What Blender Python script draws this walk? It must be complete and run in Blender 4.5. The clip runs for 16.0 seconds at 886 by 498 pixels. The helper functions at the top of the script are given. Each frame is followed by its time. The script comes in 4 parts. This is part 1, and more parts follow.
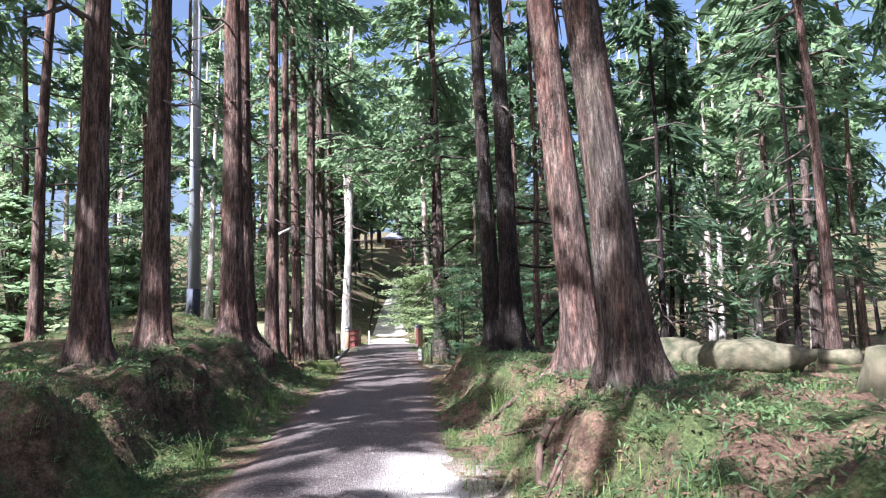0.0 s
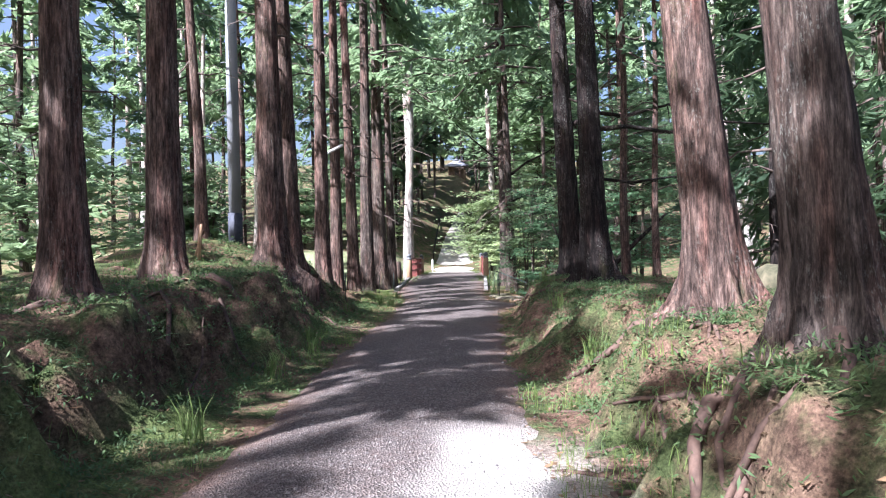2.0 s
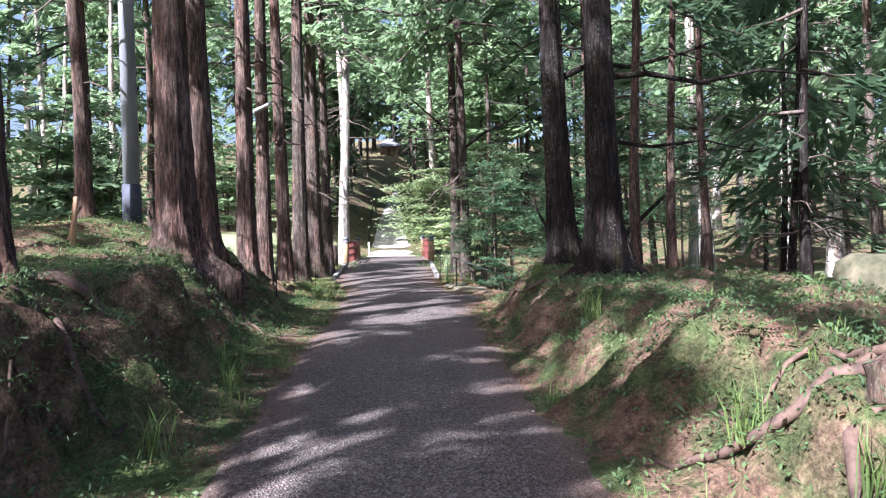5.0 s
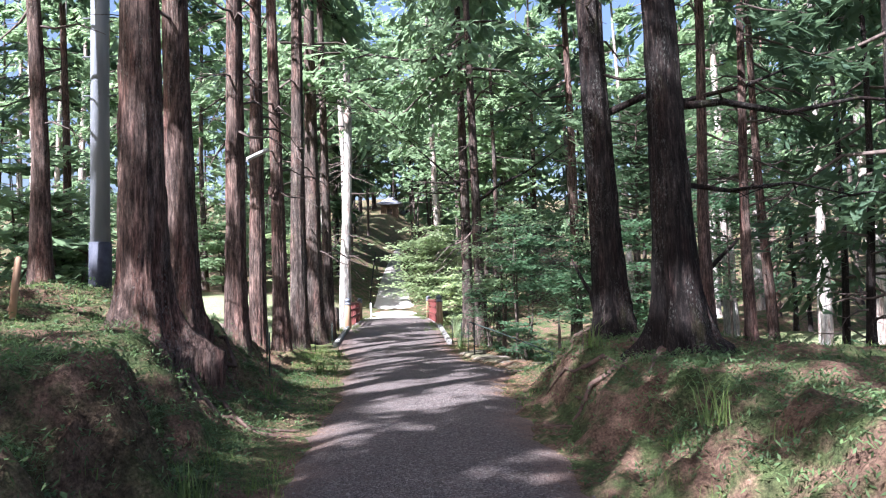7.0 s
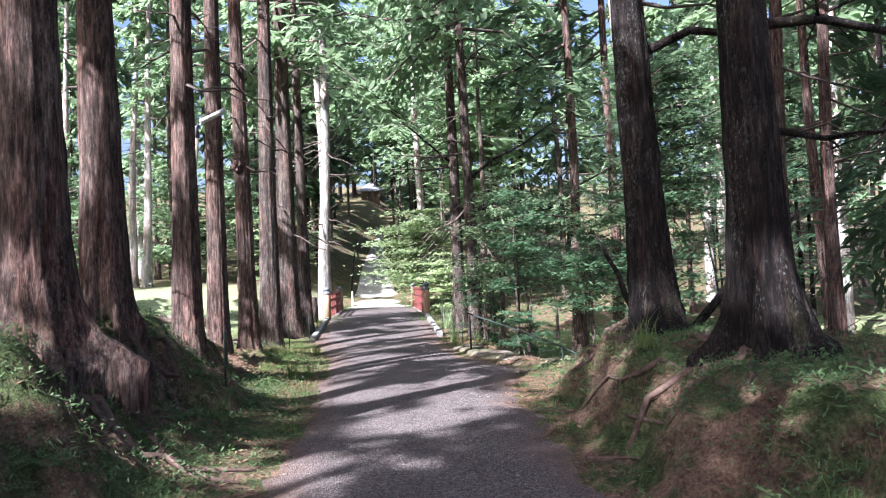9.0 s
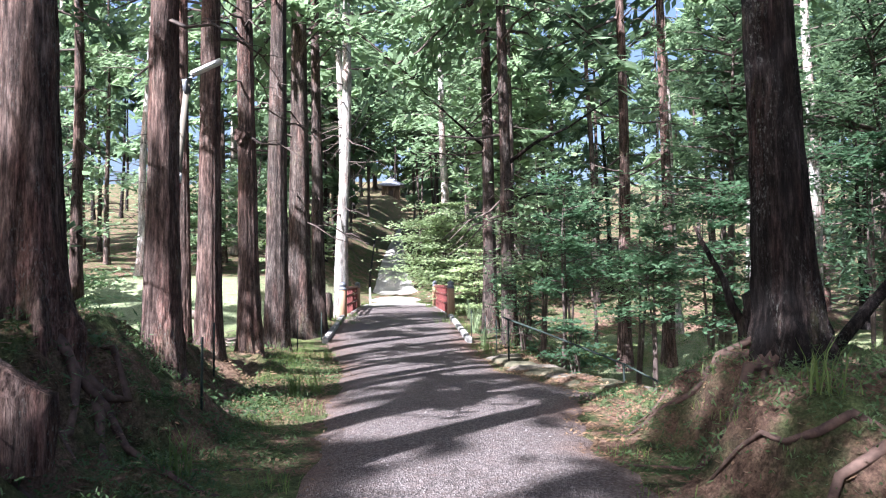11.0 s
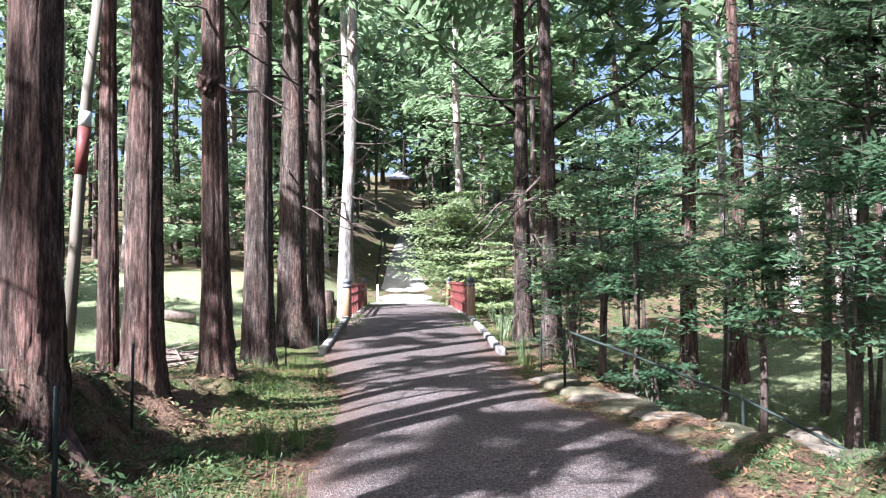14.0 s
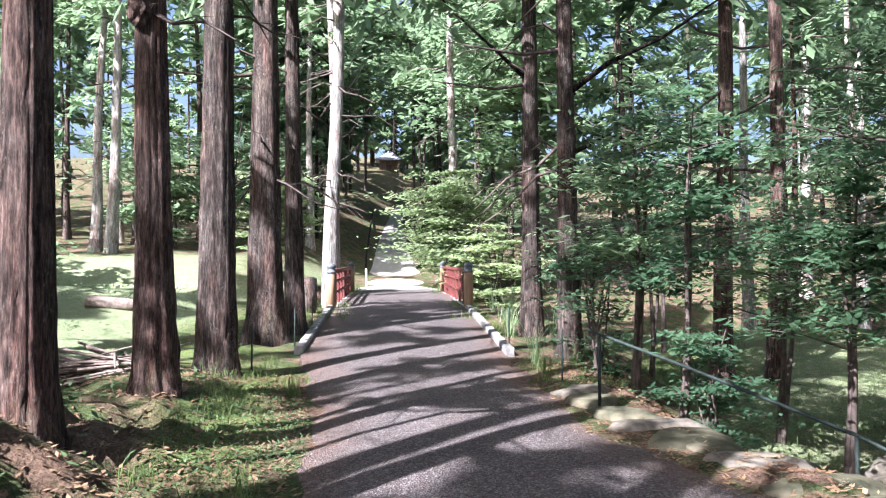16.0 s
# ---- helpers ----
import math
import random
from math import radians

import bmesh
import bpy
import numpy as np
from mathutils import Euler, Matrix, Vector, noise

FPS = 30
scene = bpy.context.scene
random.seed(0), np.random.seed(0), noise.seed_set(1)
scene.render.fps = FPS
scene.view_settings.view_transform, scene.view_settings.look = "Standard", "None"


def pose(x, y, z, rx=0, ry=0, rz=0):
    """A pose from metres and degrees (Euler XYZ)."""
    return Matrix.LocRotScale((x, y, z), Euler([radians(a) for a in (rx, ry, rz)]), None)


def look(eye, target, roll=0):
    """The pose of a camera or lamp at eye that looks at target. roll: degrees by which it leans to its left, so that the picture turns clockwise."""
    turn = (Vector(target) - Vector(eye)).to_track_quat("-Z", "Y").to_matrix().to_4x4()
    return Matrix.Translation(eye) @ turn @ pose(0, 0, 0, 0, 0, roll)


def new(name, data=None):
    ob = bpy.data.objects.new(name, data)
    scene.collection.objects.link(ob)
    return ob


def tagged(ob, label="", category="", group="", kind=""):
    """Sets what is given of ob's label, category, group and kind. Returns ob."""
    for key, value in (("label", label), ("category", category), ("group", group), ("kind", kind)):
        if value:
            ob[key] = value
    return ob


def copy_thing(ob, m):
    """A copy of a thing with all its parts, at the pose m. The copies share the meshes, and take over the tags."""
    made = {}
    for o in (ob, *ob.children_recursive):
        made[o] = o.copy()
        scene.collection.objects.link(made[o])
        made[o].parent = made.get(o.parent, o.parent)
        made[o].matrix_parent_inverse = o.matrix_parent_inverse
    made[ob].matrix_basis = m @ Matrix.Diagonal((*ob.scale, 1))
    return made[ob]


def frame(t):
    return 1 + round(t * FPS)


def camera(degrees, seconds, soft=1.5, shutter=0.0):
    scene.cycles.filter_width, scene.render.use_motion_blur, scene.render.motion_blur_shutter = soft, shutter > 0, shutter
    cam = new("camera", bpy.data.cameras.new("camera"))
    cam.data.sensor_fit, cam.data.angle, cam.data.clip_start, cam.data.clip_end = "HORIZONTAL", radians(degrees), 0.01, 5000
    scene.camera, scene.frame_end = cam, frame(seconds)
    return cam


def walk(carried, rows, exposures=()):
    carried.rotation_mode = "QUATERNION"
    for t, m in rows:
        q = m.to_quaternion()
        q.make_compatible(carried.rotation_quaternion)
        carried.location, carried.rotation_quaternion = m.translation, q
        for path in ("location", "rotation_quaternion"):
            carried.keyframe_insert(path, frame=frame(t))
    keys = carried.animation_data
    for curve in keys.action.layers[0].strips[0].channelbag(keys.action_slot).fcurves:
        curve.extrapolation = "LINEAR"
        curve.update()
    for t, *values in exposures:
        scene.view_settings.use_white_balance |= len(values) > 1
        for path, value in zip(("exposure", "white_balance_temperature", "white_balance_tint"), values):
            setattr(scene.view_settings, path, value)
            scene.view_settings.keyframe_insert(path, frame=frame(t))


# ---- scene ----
cam = camera(62.2, 16.0, soft=1.2)
METRES, EYE, TILT, LEAN, TURN = 20.0, 1.5, 0.0, 0.0, 0.0
ROWS = [
    (0.0, 0.0, 0.0, 0.0, 0.14, 6.02, 1.37),
    (0.5, 0.0022, 0.0355, 0.0011, 1.48, 6.94, 1.08),
    (1.0, 0.0016, 0.0657, 0.0, 1.51, 5.74, 1.64),
    (1.5, -0.0016, 0.0969, -0.0011, 5.02, 3.7, 2.14),
    (2.0, -0.0066, 0.1301, -0.0024, 5.16, 0.61, 1.62),
    (2.5, -0.0122, 0.1616, -0.0027, 3.43, -1.35, 1.14),
    (3.0, -0.0195, 0.1908, -0.0017, 2.08, -2.12, 1.72),
    (3.5, -0.0272, 0.2195, -0.0016, 0.45, -2.46, 1.79),
    (4.0, -0.0354, 0.2507, -0.0007, -0.58, -2.15, 1.36),
    (6.5, -0.0695, 0.4024, 0.005, 0.12, 2.32, 1.76),
    (7.0, -0.0728, 0.43, 0.007, -0.41, 3.61, 1.92),
    (7.5, -0.0762, 0.4615, 0.0064, -0.6, 3.85, 1.92),
    (8.0, -0.0786, 0.491, 0.0065, -0.83, 3.35, 1.83),
    (8.5, -0.0803, 0.5229, 0.0066, -1.19, 3.01, 2.44),
    (9.0, -0.0832, 0.5544, 0.0069, -1.84, 2.57, 2.64),
    (11.5, -0.1004, 0.715, 0.008, -0.35, 2.47, 0.62),
    (12.0, -0.1043, 0.7457, 0.0087, -0.55, 2.82, 0.6),
    (12.5, -0.1076, 0.7777, 0.0079, -0.88, 2.6, 0.3),
    (13.0, -0.1104, 0.8083, 0.0087, -1.33, 2.57, -0.04),
    (13.5, -0.1125, 0.8376, 0.0092, -1.05, 2.92, 0.22),
    (14.0, -0.1145, 0.8707, 0.0084, 0.08, 2.17, 0.64),
    (14.5, -0.1148, 0.8989, 0.0097, -0.37, 1.55, 1.39),
    (15.0, -0.1157, 0.9294, 0.0101, -1.16, 1.28, 1.89),
    (15.5, -0.1192, 0.9592, 0.011, -1.38, 0.65, 1.64),
    (16.0, -0.1224, 0.9889, 0.0122, -0.73, 0.81, 0.36),
]
walk(cam, [(t, pose(0, 0, EYE, TILT, LEAN, TURN) @ pose(METRES * x, METRES * y, METRES * z, 90 + pitch, roll, yaw)) for t, x, y, z, yaw, pitch, roll in ROWS],
     exposures=[(0.0, 2.28, 5650, 19), (4.0, 2.4, 5650, 19), (9.0, 2.5, 5650, 19), (12.5, 2.5, 5650, 19), (16.0, 2.5, 5650, 19)])

# ---- light ----
SUN_AZ, SUN_EL = radians(221), radians(43)  # where the sun stands, clockwise from north (y), and its height
sun_from = Vector((math.sin(SUN_AZ) * math.cos(SUN_EL), math.cos(SUN_AZ) * math.cos(SUN_EL), math.sin(SUN_EL)))
world = bpy.data.worlds.new("sky")
scene.world = world
world.use_nodes = True
wn = world.node_tree.nodes
sky = wn.new("ShaderNodeTexSky")
sky.sky_type, sky.sun_disc, sky.sun_elevation, sky.sun_rotation = "NISHITA", False, SUN_EL, SUN_AZ
sky.dust_density = 5.0
wn["Background"].inputs["Strength"].default_value = 0.053
world.node_tree.links.new(sky.outputs[0], wn["Background"].inputs["Color"])
sun = new("sun", bpy.data.lights.new("sun", "SUN"))
sun.data.energy, sun.data.angle, sun.data.color = 5.0, radians(0.6), (1.0, 0.96, 0.9)
sun.matrix_world = look(sun_from * 60, (0, 0, 0))

# ---- materials ----
def material(name, rough=0.9, spec=0.2):
    m = bpy.data.materials.new(name)
    m.use_nodes = True
    b = m.node_tree.nodes["Principled BSDF"]
    b.inputs["Roughness"].default_value = rough
    b.inputs["Specular IOR Level"].default_value = spec
    return m, m.node_tree.nodes, m.node_tree.links, b


def coords(n, l, scale, kind="Object"):
    tc, mp = n.new("ShaderNodeTexCoord"), n.new("ShaderNodeMapping")
    mp.inputs["Scale"].default_value = scale
    l.new(tc.outputs[kind], mp.inputs["Vector"])
    return mp.outputs["Vector"]


def noise_tex(n, l, vec, scale, detail=4.0, rough=0.6):
    t = n.new("ShaderNodeTexNoise")
    t.inputs["Scale"].default_value, t.inputs["Detail"].default_value, t.inputs["Roughness"].default_value = scale, detail, rough
    if vec is not None:
        l.new(vec, t.inputs["Vector"])
    return t.outputs["Fac"]


def ramp(n, l, fac, stops):
    r = n.new("ShaderNodeValToRGB")
    e = r.color_ramp.elements
    while len(e) < len(stops):
        e.new(0.5)
    for k, (p, c) in enumerate(stops):
        e[k].position, e[k].color = p, (*c, 1)
    l.new(fac, r.inputs["Fac"])
    return r.outputs["Color"]


def mix(n, l, fac, a, b, blend="MIX"):
    m = n.new("ShaderNodeMixRGB")
    m.blend_type = blend
    for s, v in zip(("Fac", "Color1", "Color2"), (fac, a, b)):
        if isinstance(v, (int, float)):
            m.inputs[s].default_value = v
        elif isinstance(v, tuple):
            m.inputs[s].default_value = (*v, 1)
        else:
            l.new(v, m.inputs[s])
    return m.outputs["Color"]


def bump(n, l, b, fac, strength, dist):
    k = n.new("ShaderNodeBump")
    k.inputs["Strength"].default_value, k.inputs["Distance"].default_value = strength, dist
    l.new(fac, k.inputs["Height"])
    l.new(k.outputs[0], b.inputs["Normal"])


def plain(name, dark, light, scale=6.0, rough=0.8, spec=0.25, stretch=(1, 1, 1), relief=0.4, dist=0.01):
    m, n, l, b = material(name, rough, spec)
    v = coords(n, l, stretch)
    f = noise_tex(n, l, v, scale, 6)
    g = noise_tex(n, l, v, scale * 0.17, 2)
    c = ramp(n, l, f, [(0.32, dark), (0.68, light)])
    c = mix(n, l, 0.5, c, ramp(n, l, g, [(0.35, (0.55, 0.55, 0.55)), (0.65, (1, 1, 1))]), "MULTIPLY")
    l.new(c, b.inputs["Base Color"])
    bump(n, l, b, f, relief, dist)
    return m


def bark_material(name, dark, mid, light, lichen=0.3):
    m, n, l, b = material(name, 0.92, 0.15)
    v = coords(n, l, (1, 1, 0.16))
    info = n.new("ShaderNodeObjectInfo")
    add = n.new("ShaderNodeVectorMath")
    add.operation = "ADD"
    sc = n.new("ShaderNodeVectorMath")
    sc.operation = "SCALE"
    sc.inputs["Scale"].default_value = 30
    l.new(info.outputs["Location"], sc.inputs[0])
    l.new(v, add.inputs[0])
    l.new(sc.outputs[0], add.inputs[1])
    v = add.outputs[0]
    f = noise_tex(n, l, v, 26, 8, 0.75)
    g = noise_tex(n, l, v, 8, 4, 0.6)
    c = ramp(n, l, f, [(0.36, dark), (0.5, mid), (0.68, light)])
    # shaggy strips: narrow dark furrows between long fibres
    strip = noise_tex(n, l, coords(n, l, (1, 1, 0.1)), 34, 6, 0.75)
    c = mix(n, l, 0.85, c, ramp(n, l, strip, [(0.38, (0.25, 0.23, 0.23)), (0.52, (0.85, 0.85, 0.85)), (0.68, (1.2, 1.17, 1.15))]), "MULTIPLY")
    c = mix(n, l, 0.7, c, ramp(n, l, g, [(0.4, (0.35, 0.32, 0.3)), (0.6, (1.1, 1.1, 1.1))]), "MULTIPLY")
    blot = noise_tex(n, l, coords(n, l, (1, 1, 0.45)), 2.3, 6, 0.75)
    c = mix(n, l, 0.6, c, ramp(n, l, blot, [(0.38, (0.4, 0.39, 0.4)), (0.5, (0.9, 0.88, 0.88)), (0.64, (1.35, 1.3, 1.25))]), "MULTIPLY")
    hue = noise_tex(n, l, coords(n, l, (1, 1, 0.16)), 3.7, 4, 0.65)
    c = mix(n, l, 0.8, c, ramp(n, l, hue, [(0.38, (0.78, 0.84, 0.84)), (0.5, (1, 0.98, 0.95)), (0.62, (1.2, 0.93, 0.86))]), "MULTIPLY")
    patch = noise_tex(n, l, coords(n, l, (1, 1, 0.3)), 3.1, 5, 0.7)
    fleck = noise_tex(n, l, coords(n, l, (1, 1, 0.4)), 52, 4, 0.7)
    spots = mix(n, l, 1.0, ramp(n, l, patch, [(0.46, (0, 0, 0)), (0.6, (1, 1, 1))]), ramp(n, l, fleck, [(0.54, (0, 0, 0)), (0.66, (0.9 * lichen,) * 3)]), "MULTIPLY")
    c = mix(n, l, spots, c, (0.36, 0.38, 0.34))
    moss = noise_tex(n, l, coords(n, l, (1, 1, 0.4)), 1.7, 6, 0.7)
    c = mix(n, l, ramp(n, l, moss, [(0.58, (0, 0, 0)), (0.7, (0.45,) * 3)]), c, (0.1, 0.105, 0.045))
    l.new(c, b.inputs["Base Color"])
    both = mix(n, l, 0.5, f, strip)
    bump(n, l, b, both, 1.0, 0.06)
    return m


def leaf_material(name, dark, light, through_col, share=0.4):
    m, n, l, b = material(name, 0.6, 0.25)
    info = n.new("ShaderNodeObjectInfo")
    f = noise_tex(n, l, coords(n, l, (1, 1, 1)), 1.3, 3)
    g = noise_tex(n, l, coords(n, l, (1, 1, 1)), 11, 2)
    c = ramp(n, l, f, [(0.35, dark), (0.65, light)])
    c = mix(n, l, 0.6, c, ramp(n, l, g, [(0.3, (0.5, 0.55, 0.5)), (0.7, (1.25, 1.2, 1.1))]), "MULTIPLY")
    c = mix(n, l, 0.5, c, ramp(n, l, info.outputs["Random"], [(0.0, (0.65, 0.75, 0.75)), (1.0, (1.2, 1.15, 0.95))]), "MULTIPLY")
    l.new(c, b.inputs["Base Color"])
    tr, mx = n.new("ShaderNodeBsdfTranslucent"), n.new("ShaderNodeMixShader")
    l.new(mix(n, l, 0.6, c, through_col), tr.inputs["Color"])
    mx.inputs[0].default_value = share
    l.new(b.outputs[0], mx.inputs[1])
    l.new(tr.outputs[0], mx.inputs[2])
    l.new(mx.outputs[0], n["Material Output"].inputs["Surface"])
    return m


def ground_material():
    m, n, l, b = material("forest_floor", 0.95, 0.1)
    v = coords(n, l, (1, 1, 1))
    big, fine, tiny = noise_tex(n, l, v, 1.5, 6, 0.7), noise_tex(n, l, v, 5.0, 7, 0.75), noise_tex(n, l, v, 38, 4, 0.7)
    green = ramp(n, l, fine, [(0.35, (0.035, 0.048, 0.02)), (0.65, (0.1, 0.13, 0.05))])
    litter = ramp(n, l, fine, [(0.35, (0.075, 0.045, 0.032)), (0.65, (0.24, 0.155, 0.11))])
    soil = ramp(n, l, fine, [(0.35, (0.03, 0.019, 0.014)), (0.5, (0.1, 0.066, 0.046)), (0.74, (0.28, 0.192, 0.132))])
    c = mix(n, l, ramp(n, l, big, [(0.45, (0, 0, 0)), (0.56, (1, 1, 1))]), green, litter)
    geo, sep = n.new("ShaderNodeNewGeometry"), n.new("ShaderNodeSeparateXYZ")
    l.new(geo.outputs["Normal"], sep.inputs[0])
    c = mix(n, l, ramp(n, l, sep.outputs["Z"], [(0.4, (1, 1, 1)), (0.72, (0, 0, 0))]), c, soil)
    att = n.new("ShaderNodeAttribute")
    att.attribute_name = "meadow"
    meadow = ramp(n, l, fine, [(0.3, (0.15, 0.19, 0.09)), (0.7, (0.29, 0.32, 0.19))])
    c = mix(n, l, att.outputs["Fac"], c, meadow)
    att2 = n.new("ShaderNodeAttribute")
    att2.attribute_name = "lawn"
    c = mix(n, l, att2.outputs["Fac"], c, ramp(n, l, fine, [(0.3, (0.07, 0.09, 0.035)), (0.55, (0.14, 0.19, 0.06)), (0.75, (0.2, 0.17, 0.1))]))
    # pale sand, lightened further for the verge's share of a painted sun pool
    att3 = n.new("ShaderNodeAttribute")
    att3.attribute_name = "sunlit_sand"
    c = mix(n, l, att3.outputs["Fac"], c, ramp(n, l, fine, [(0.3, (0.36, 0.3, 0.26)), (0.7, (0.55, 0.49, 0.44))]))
    c = mix(n, l, 0.7, c, ramp(n, l, tiny, [(0.34, (0.3, 0.3, 0.3)), (0.66, (1.45, 1.45, 1.45))]), "MULTIPLY")
    l.new(c, b.inputs["Base Color"])
    clods = noise_tex(n, l, v, 11, 7, 0.72)
    bump(n, l, b, mix(n, l, 0.35, clods, tiny), 1.0, 0.1)
    return m


def gravel_material():
    m, n, l, b = material("gravel_road", 0.9, 0.25)
    v = coords(n, l, (1, 1, 1))
    vor = n.new("ShaderNodeTexVoronoi")
    vor.inputs["Scale"].default_value = 58
    l.new(v, vor.inputs["Vector"])
    stones = ramp(n, l, vor.outputs["Color"], [(0.1, (0.042, 0.034, 0.032)), (0.5, (0.1, 0.084, 0.079)), (0.9, (0.23, 0.2, 0.19))])
    big = noise_tex(n, l, v, 0.9, 5, 0.65)
    fine = noise_tex(n, l, v, 9, 5, 0.7)
    c = mix(n, l, ramp(n, l, fine, [(0.45, (0, 0, 0)), (0.7, (0.6,) * 3)]), stones, (0.115, 0.083, 0.072))
    att = n.new("ShaderNodeAttribute")
    att.attribute_name = "edge"
    dirt = ramp(n, l, fine, [(0.3, (0.075, 0.045, 0.036)), (0.7, (0.19, 0.125, 0.098))])
    grad = n.new("ShaderNodeMath")
    grad.operation = "MULTIPLY"
    l.new(att.outputs["Fac"], grad.inputs[0])
    l.new(ramp(n, l, big, [(0.3, (0.3,) * 3), (0.55, (1, 1, 1))]), grad.inputs[1])
    c = mix(n, l, grad.outputs[0], c, dirt)
    c = mix(n, l, 0.5, c, ramp(n, l, big, [(0.3, (0.7, 0.7, 0.7)), (0.7, (1.15, 1.15, 1.15))]), "MULTIPLY")
    # light ground past the bridge; near the start also sunlight put into the colour
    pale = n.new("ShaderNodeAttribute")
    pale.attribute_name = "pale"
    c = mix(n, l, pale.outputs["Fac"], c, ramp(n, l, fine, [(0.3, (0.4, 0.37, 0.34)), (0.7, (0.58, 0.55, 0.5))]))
    l.new(c, b.inputs["Base Color"])
    bump(n, l, b, vor.outputs["Distance"], 1.0, 0.022)
    return m


BARK_RED = bark_material("cedar_bark", (0.032, 0.023, 0.019), (0.135, 0.092, 0.078), (0.34, 0.245, 0.21), 0.4)
BARK_GREY = bark_material("cypress_bark", (0.03, 0.024, 0.021), (0.1, 0.078, 0.068), (0.26, 0.21, 0.185), 0.45)
# near black: the shade on trunks Q1 and Q2 is put into this colour
BARK_DARK_SHADED = bark_material("dark_shaded_bark", (0.007, 0.006, 0.006), (0.024, 0.019, 0.018), (0.085, 0.067, 0.06), 0.35)
BARK_PALE = bark_material("pale_bark", (0.3, 0.28, 0.25), (0.5, 0.48, 0.45), (0.68, 0.66, 0.63), 0.5)
TWIG = plain("twig_bark", (0.04, 0.03, 0.025), (0.13, 0.1, 0.085), 9)
ROOT = plain("root_bark", (0.04, 0.025, 0.02), (0.14, 0.09, 0.07), 11)
DEADWOOD = plain("dead_wood", (0.1, 0.075, 0.06), (0.3, 0.24, 0.2), 12)
LEAF_CEDAR = leaf_material("cedar_needles", (0.036, 0.068, 0.044), (0.098, 0.148, 0.09), (0.18, 0.29, 0.15), 0.4)
LEAF_BRIGHT = leaf_material("bright_leaves", (0.105, 0.17, 0.095), (0.24, 0.325, 0.19), (0.35, 0.49, 0.28), 0.5)
LEAF_MAPLE = leaf_material("pale_leaves", (0.2, 0.28, 0.15), (0.4, 0.47, 0.28), (0.48, 0.58, 0.3), 0.45)
LEAF_DARK = leaf_material("shrub_leaves", (0.042, 0.088, 0.052), (0.105, 0.175, 0.1), (0.17, 0.31, 0.16), 0.45)
LEAF_GRASS = leaf_material("grass_blades", (0.055, 0.095, 0.03), (0.17, 0.23, 0.075), (0.25, 0.38, 0.1), 0.3)
LEAF_FLOOR = leaf_material("ground_cover", (0.035, 0.068, 0.032), (0.105, 0.16, 0.07), (0.16, 0.28, 0.09), 0.3)
LEAF_DRY = leaf_material("dry_litter", (0.12, 0.065, 0.04), (0.3, 0.19, 0.12), (0.3, 0.2, 0.1), 0.15)
GROUND = ground_material()
GRAVEL = gravel_material()
STONE = plain("field_stone", (0.075, 0.066, 0.055), (0.25, 0.215, 0.17), 7, 0.9, 0.2, (1, 1, 1), 0.8, 0.03)
MOSSY = plain("mossy_stone", (0.035, 0.042, 0.024), (0.16, 0.14, 0.095), 4, 0.95, 0.1, (1, 1, 1), 0.8, 0.03)
PEBBLE = plain("pebbles", (0.07, 0.062, 0.06), (0.24, 0.22, 0.21), 9)
CONCRETE = plain("concrete", (0.17, 0.165, 0.155), (0.32, 0.31, 0.29), 9, 0.9)
POLE_GREY = plain("pole_concrete", (0.24, 0.26, 0.29), (0.36, 0.38, 0.41), 5, 0.85, 0.2, (1, 1, 0.15))
POLE_WRAP = plain("pole_wrap", (0.03, 0.035, 0.05), (0.06, 0.065, 0.085), 8, 0.7)
VERMILION = plain("red_paint", (0.09, 0.022, 0.02), (0.19, 0.05, 0.042), 6, 0.6, 0.35)
POST_WOOD = plain("post_wood", (0.24, 0.14, 0.08), (0.45, 0.3, 0.2), 7, 0.8, 0.2, (1, 1, 0.1))
CAP_METAL = plain("cap_metal", (0.06, 0.065, 0.075), (0.16, 0.17, 0.19), 8, 0.5, 0.5)
RAIL_GREEN = plain("painted_rail", (0.012, 0.02, 0.016), (0.03, 0.045, 0.038), 14, 0.65, 0.25)
ROOF_TILE = plain("roof_tile", (0.1, 0.105, 0.125), (0.28, 0.29, 0.33), 5, 0.6, 0.4)
SHRINE_WOOD = plain("weathered_wood", (0.09, 0.06, 0.04), (0.24, 0.17, 0.12), 6, 0.85, 0.2, (1, 1, 0.2))
WHITE_PLASTIC = plain("lamp_white", (0.55, 0.55, 0.54), (0.72, 0.72, 0.7), 4, 0.4, 0.4)
BAMBOO = plain("old_pole_wood", (0.11, 0.1, 0.075), (0.27, 0.24, 0.19), 5, 0.8, 0.2, (1, 1, 0.1))


# ---- mesh helpers ----
def mesh_object(name, verts, faces, mat, smooth=True):
    me = bpy.data.meshes.new(name)
    me.from_pydata([tuple(map(float, v)) for v in verts], [], [tuple(map(int, q)) for q in faces])
    me.materials.append(mat)
    if smooth:
        me.shade_smooth()
    me.update()
    return new(name, me)


def quads_mesh(name, verts, mat, per=4):
    """One mesh of loose polygons; verts is (n * per, 3)."""
    me = bpy.data.meshes.new(name)
    nv = len(verts)
    me.vertices.add(nv)
    me.vertices.foreach_set("co", np.asarray(verts, dtype=np.float32).ravel())
    me.loops.add(nv)
    me.loops.foreach_set("vertex_index", np.arange(nv, dtype=np.int32))
    me.polygons.add(nv // per)
    me.polygons.foreach_set("loop_start", np.arange(0, nv, per, dtype=np.int32))
    me.polygons.foreach_set("loop_total", np.full(nv // per, per, dtype=np.int32))
    me.materials.append(mat)
    me.update(calc_edges=True)
    return me


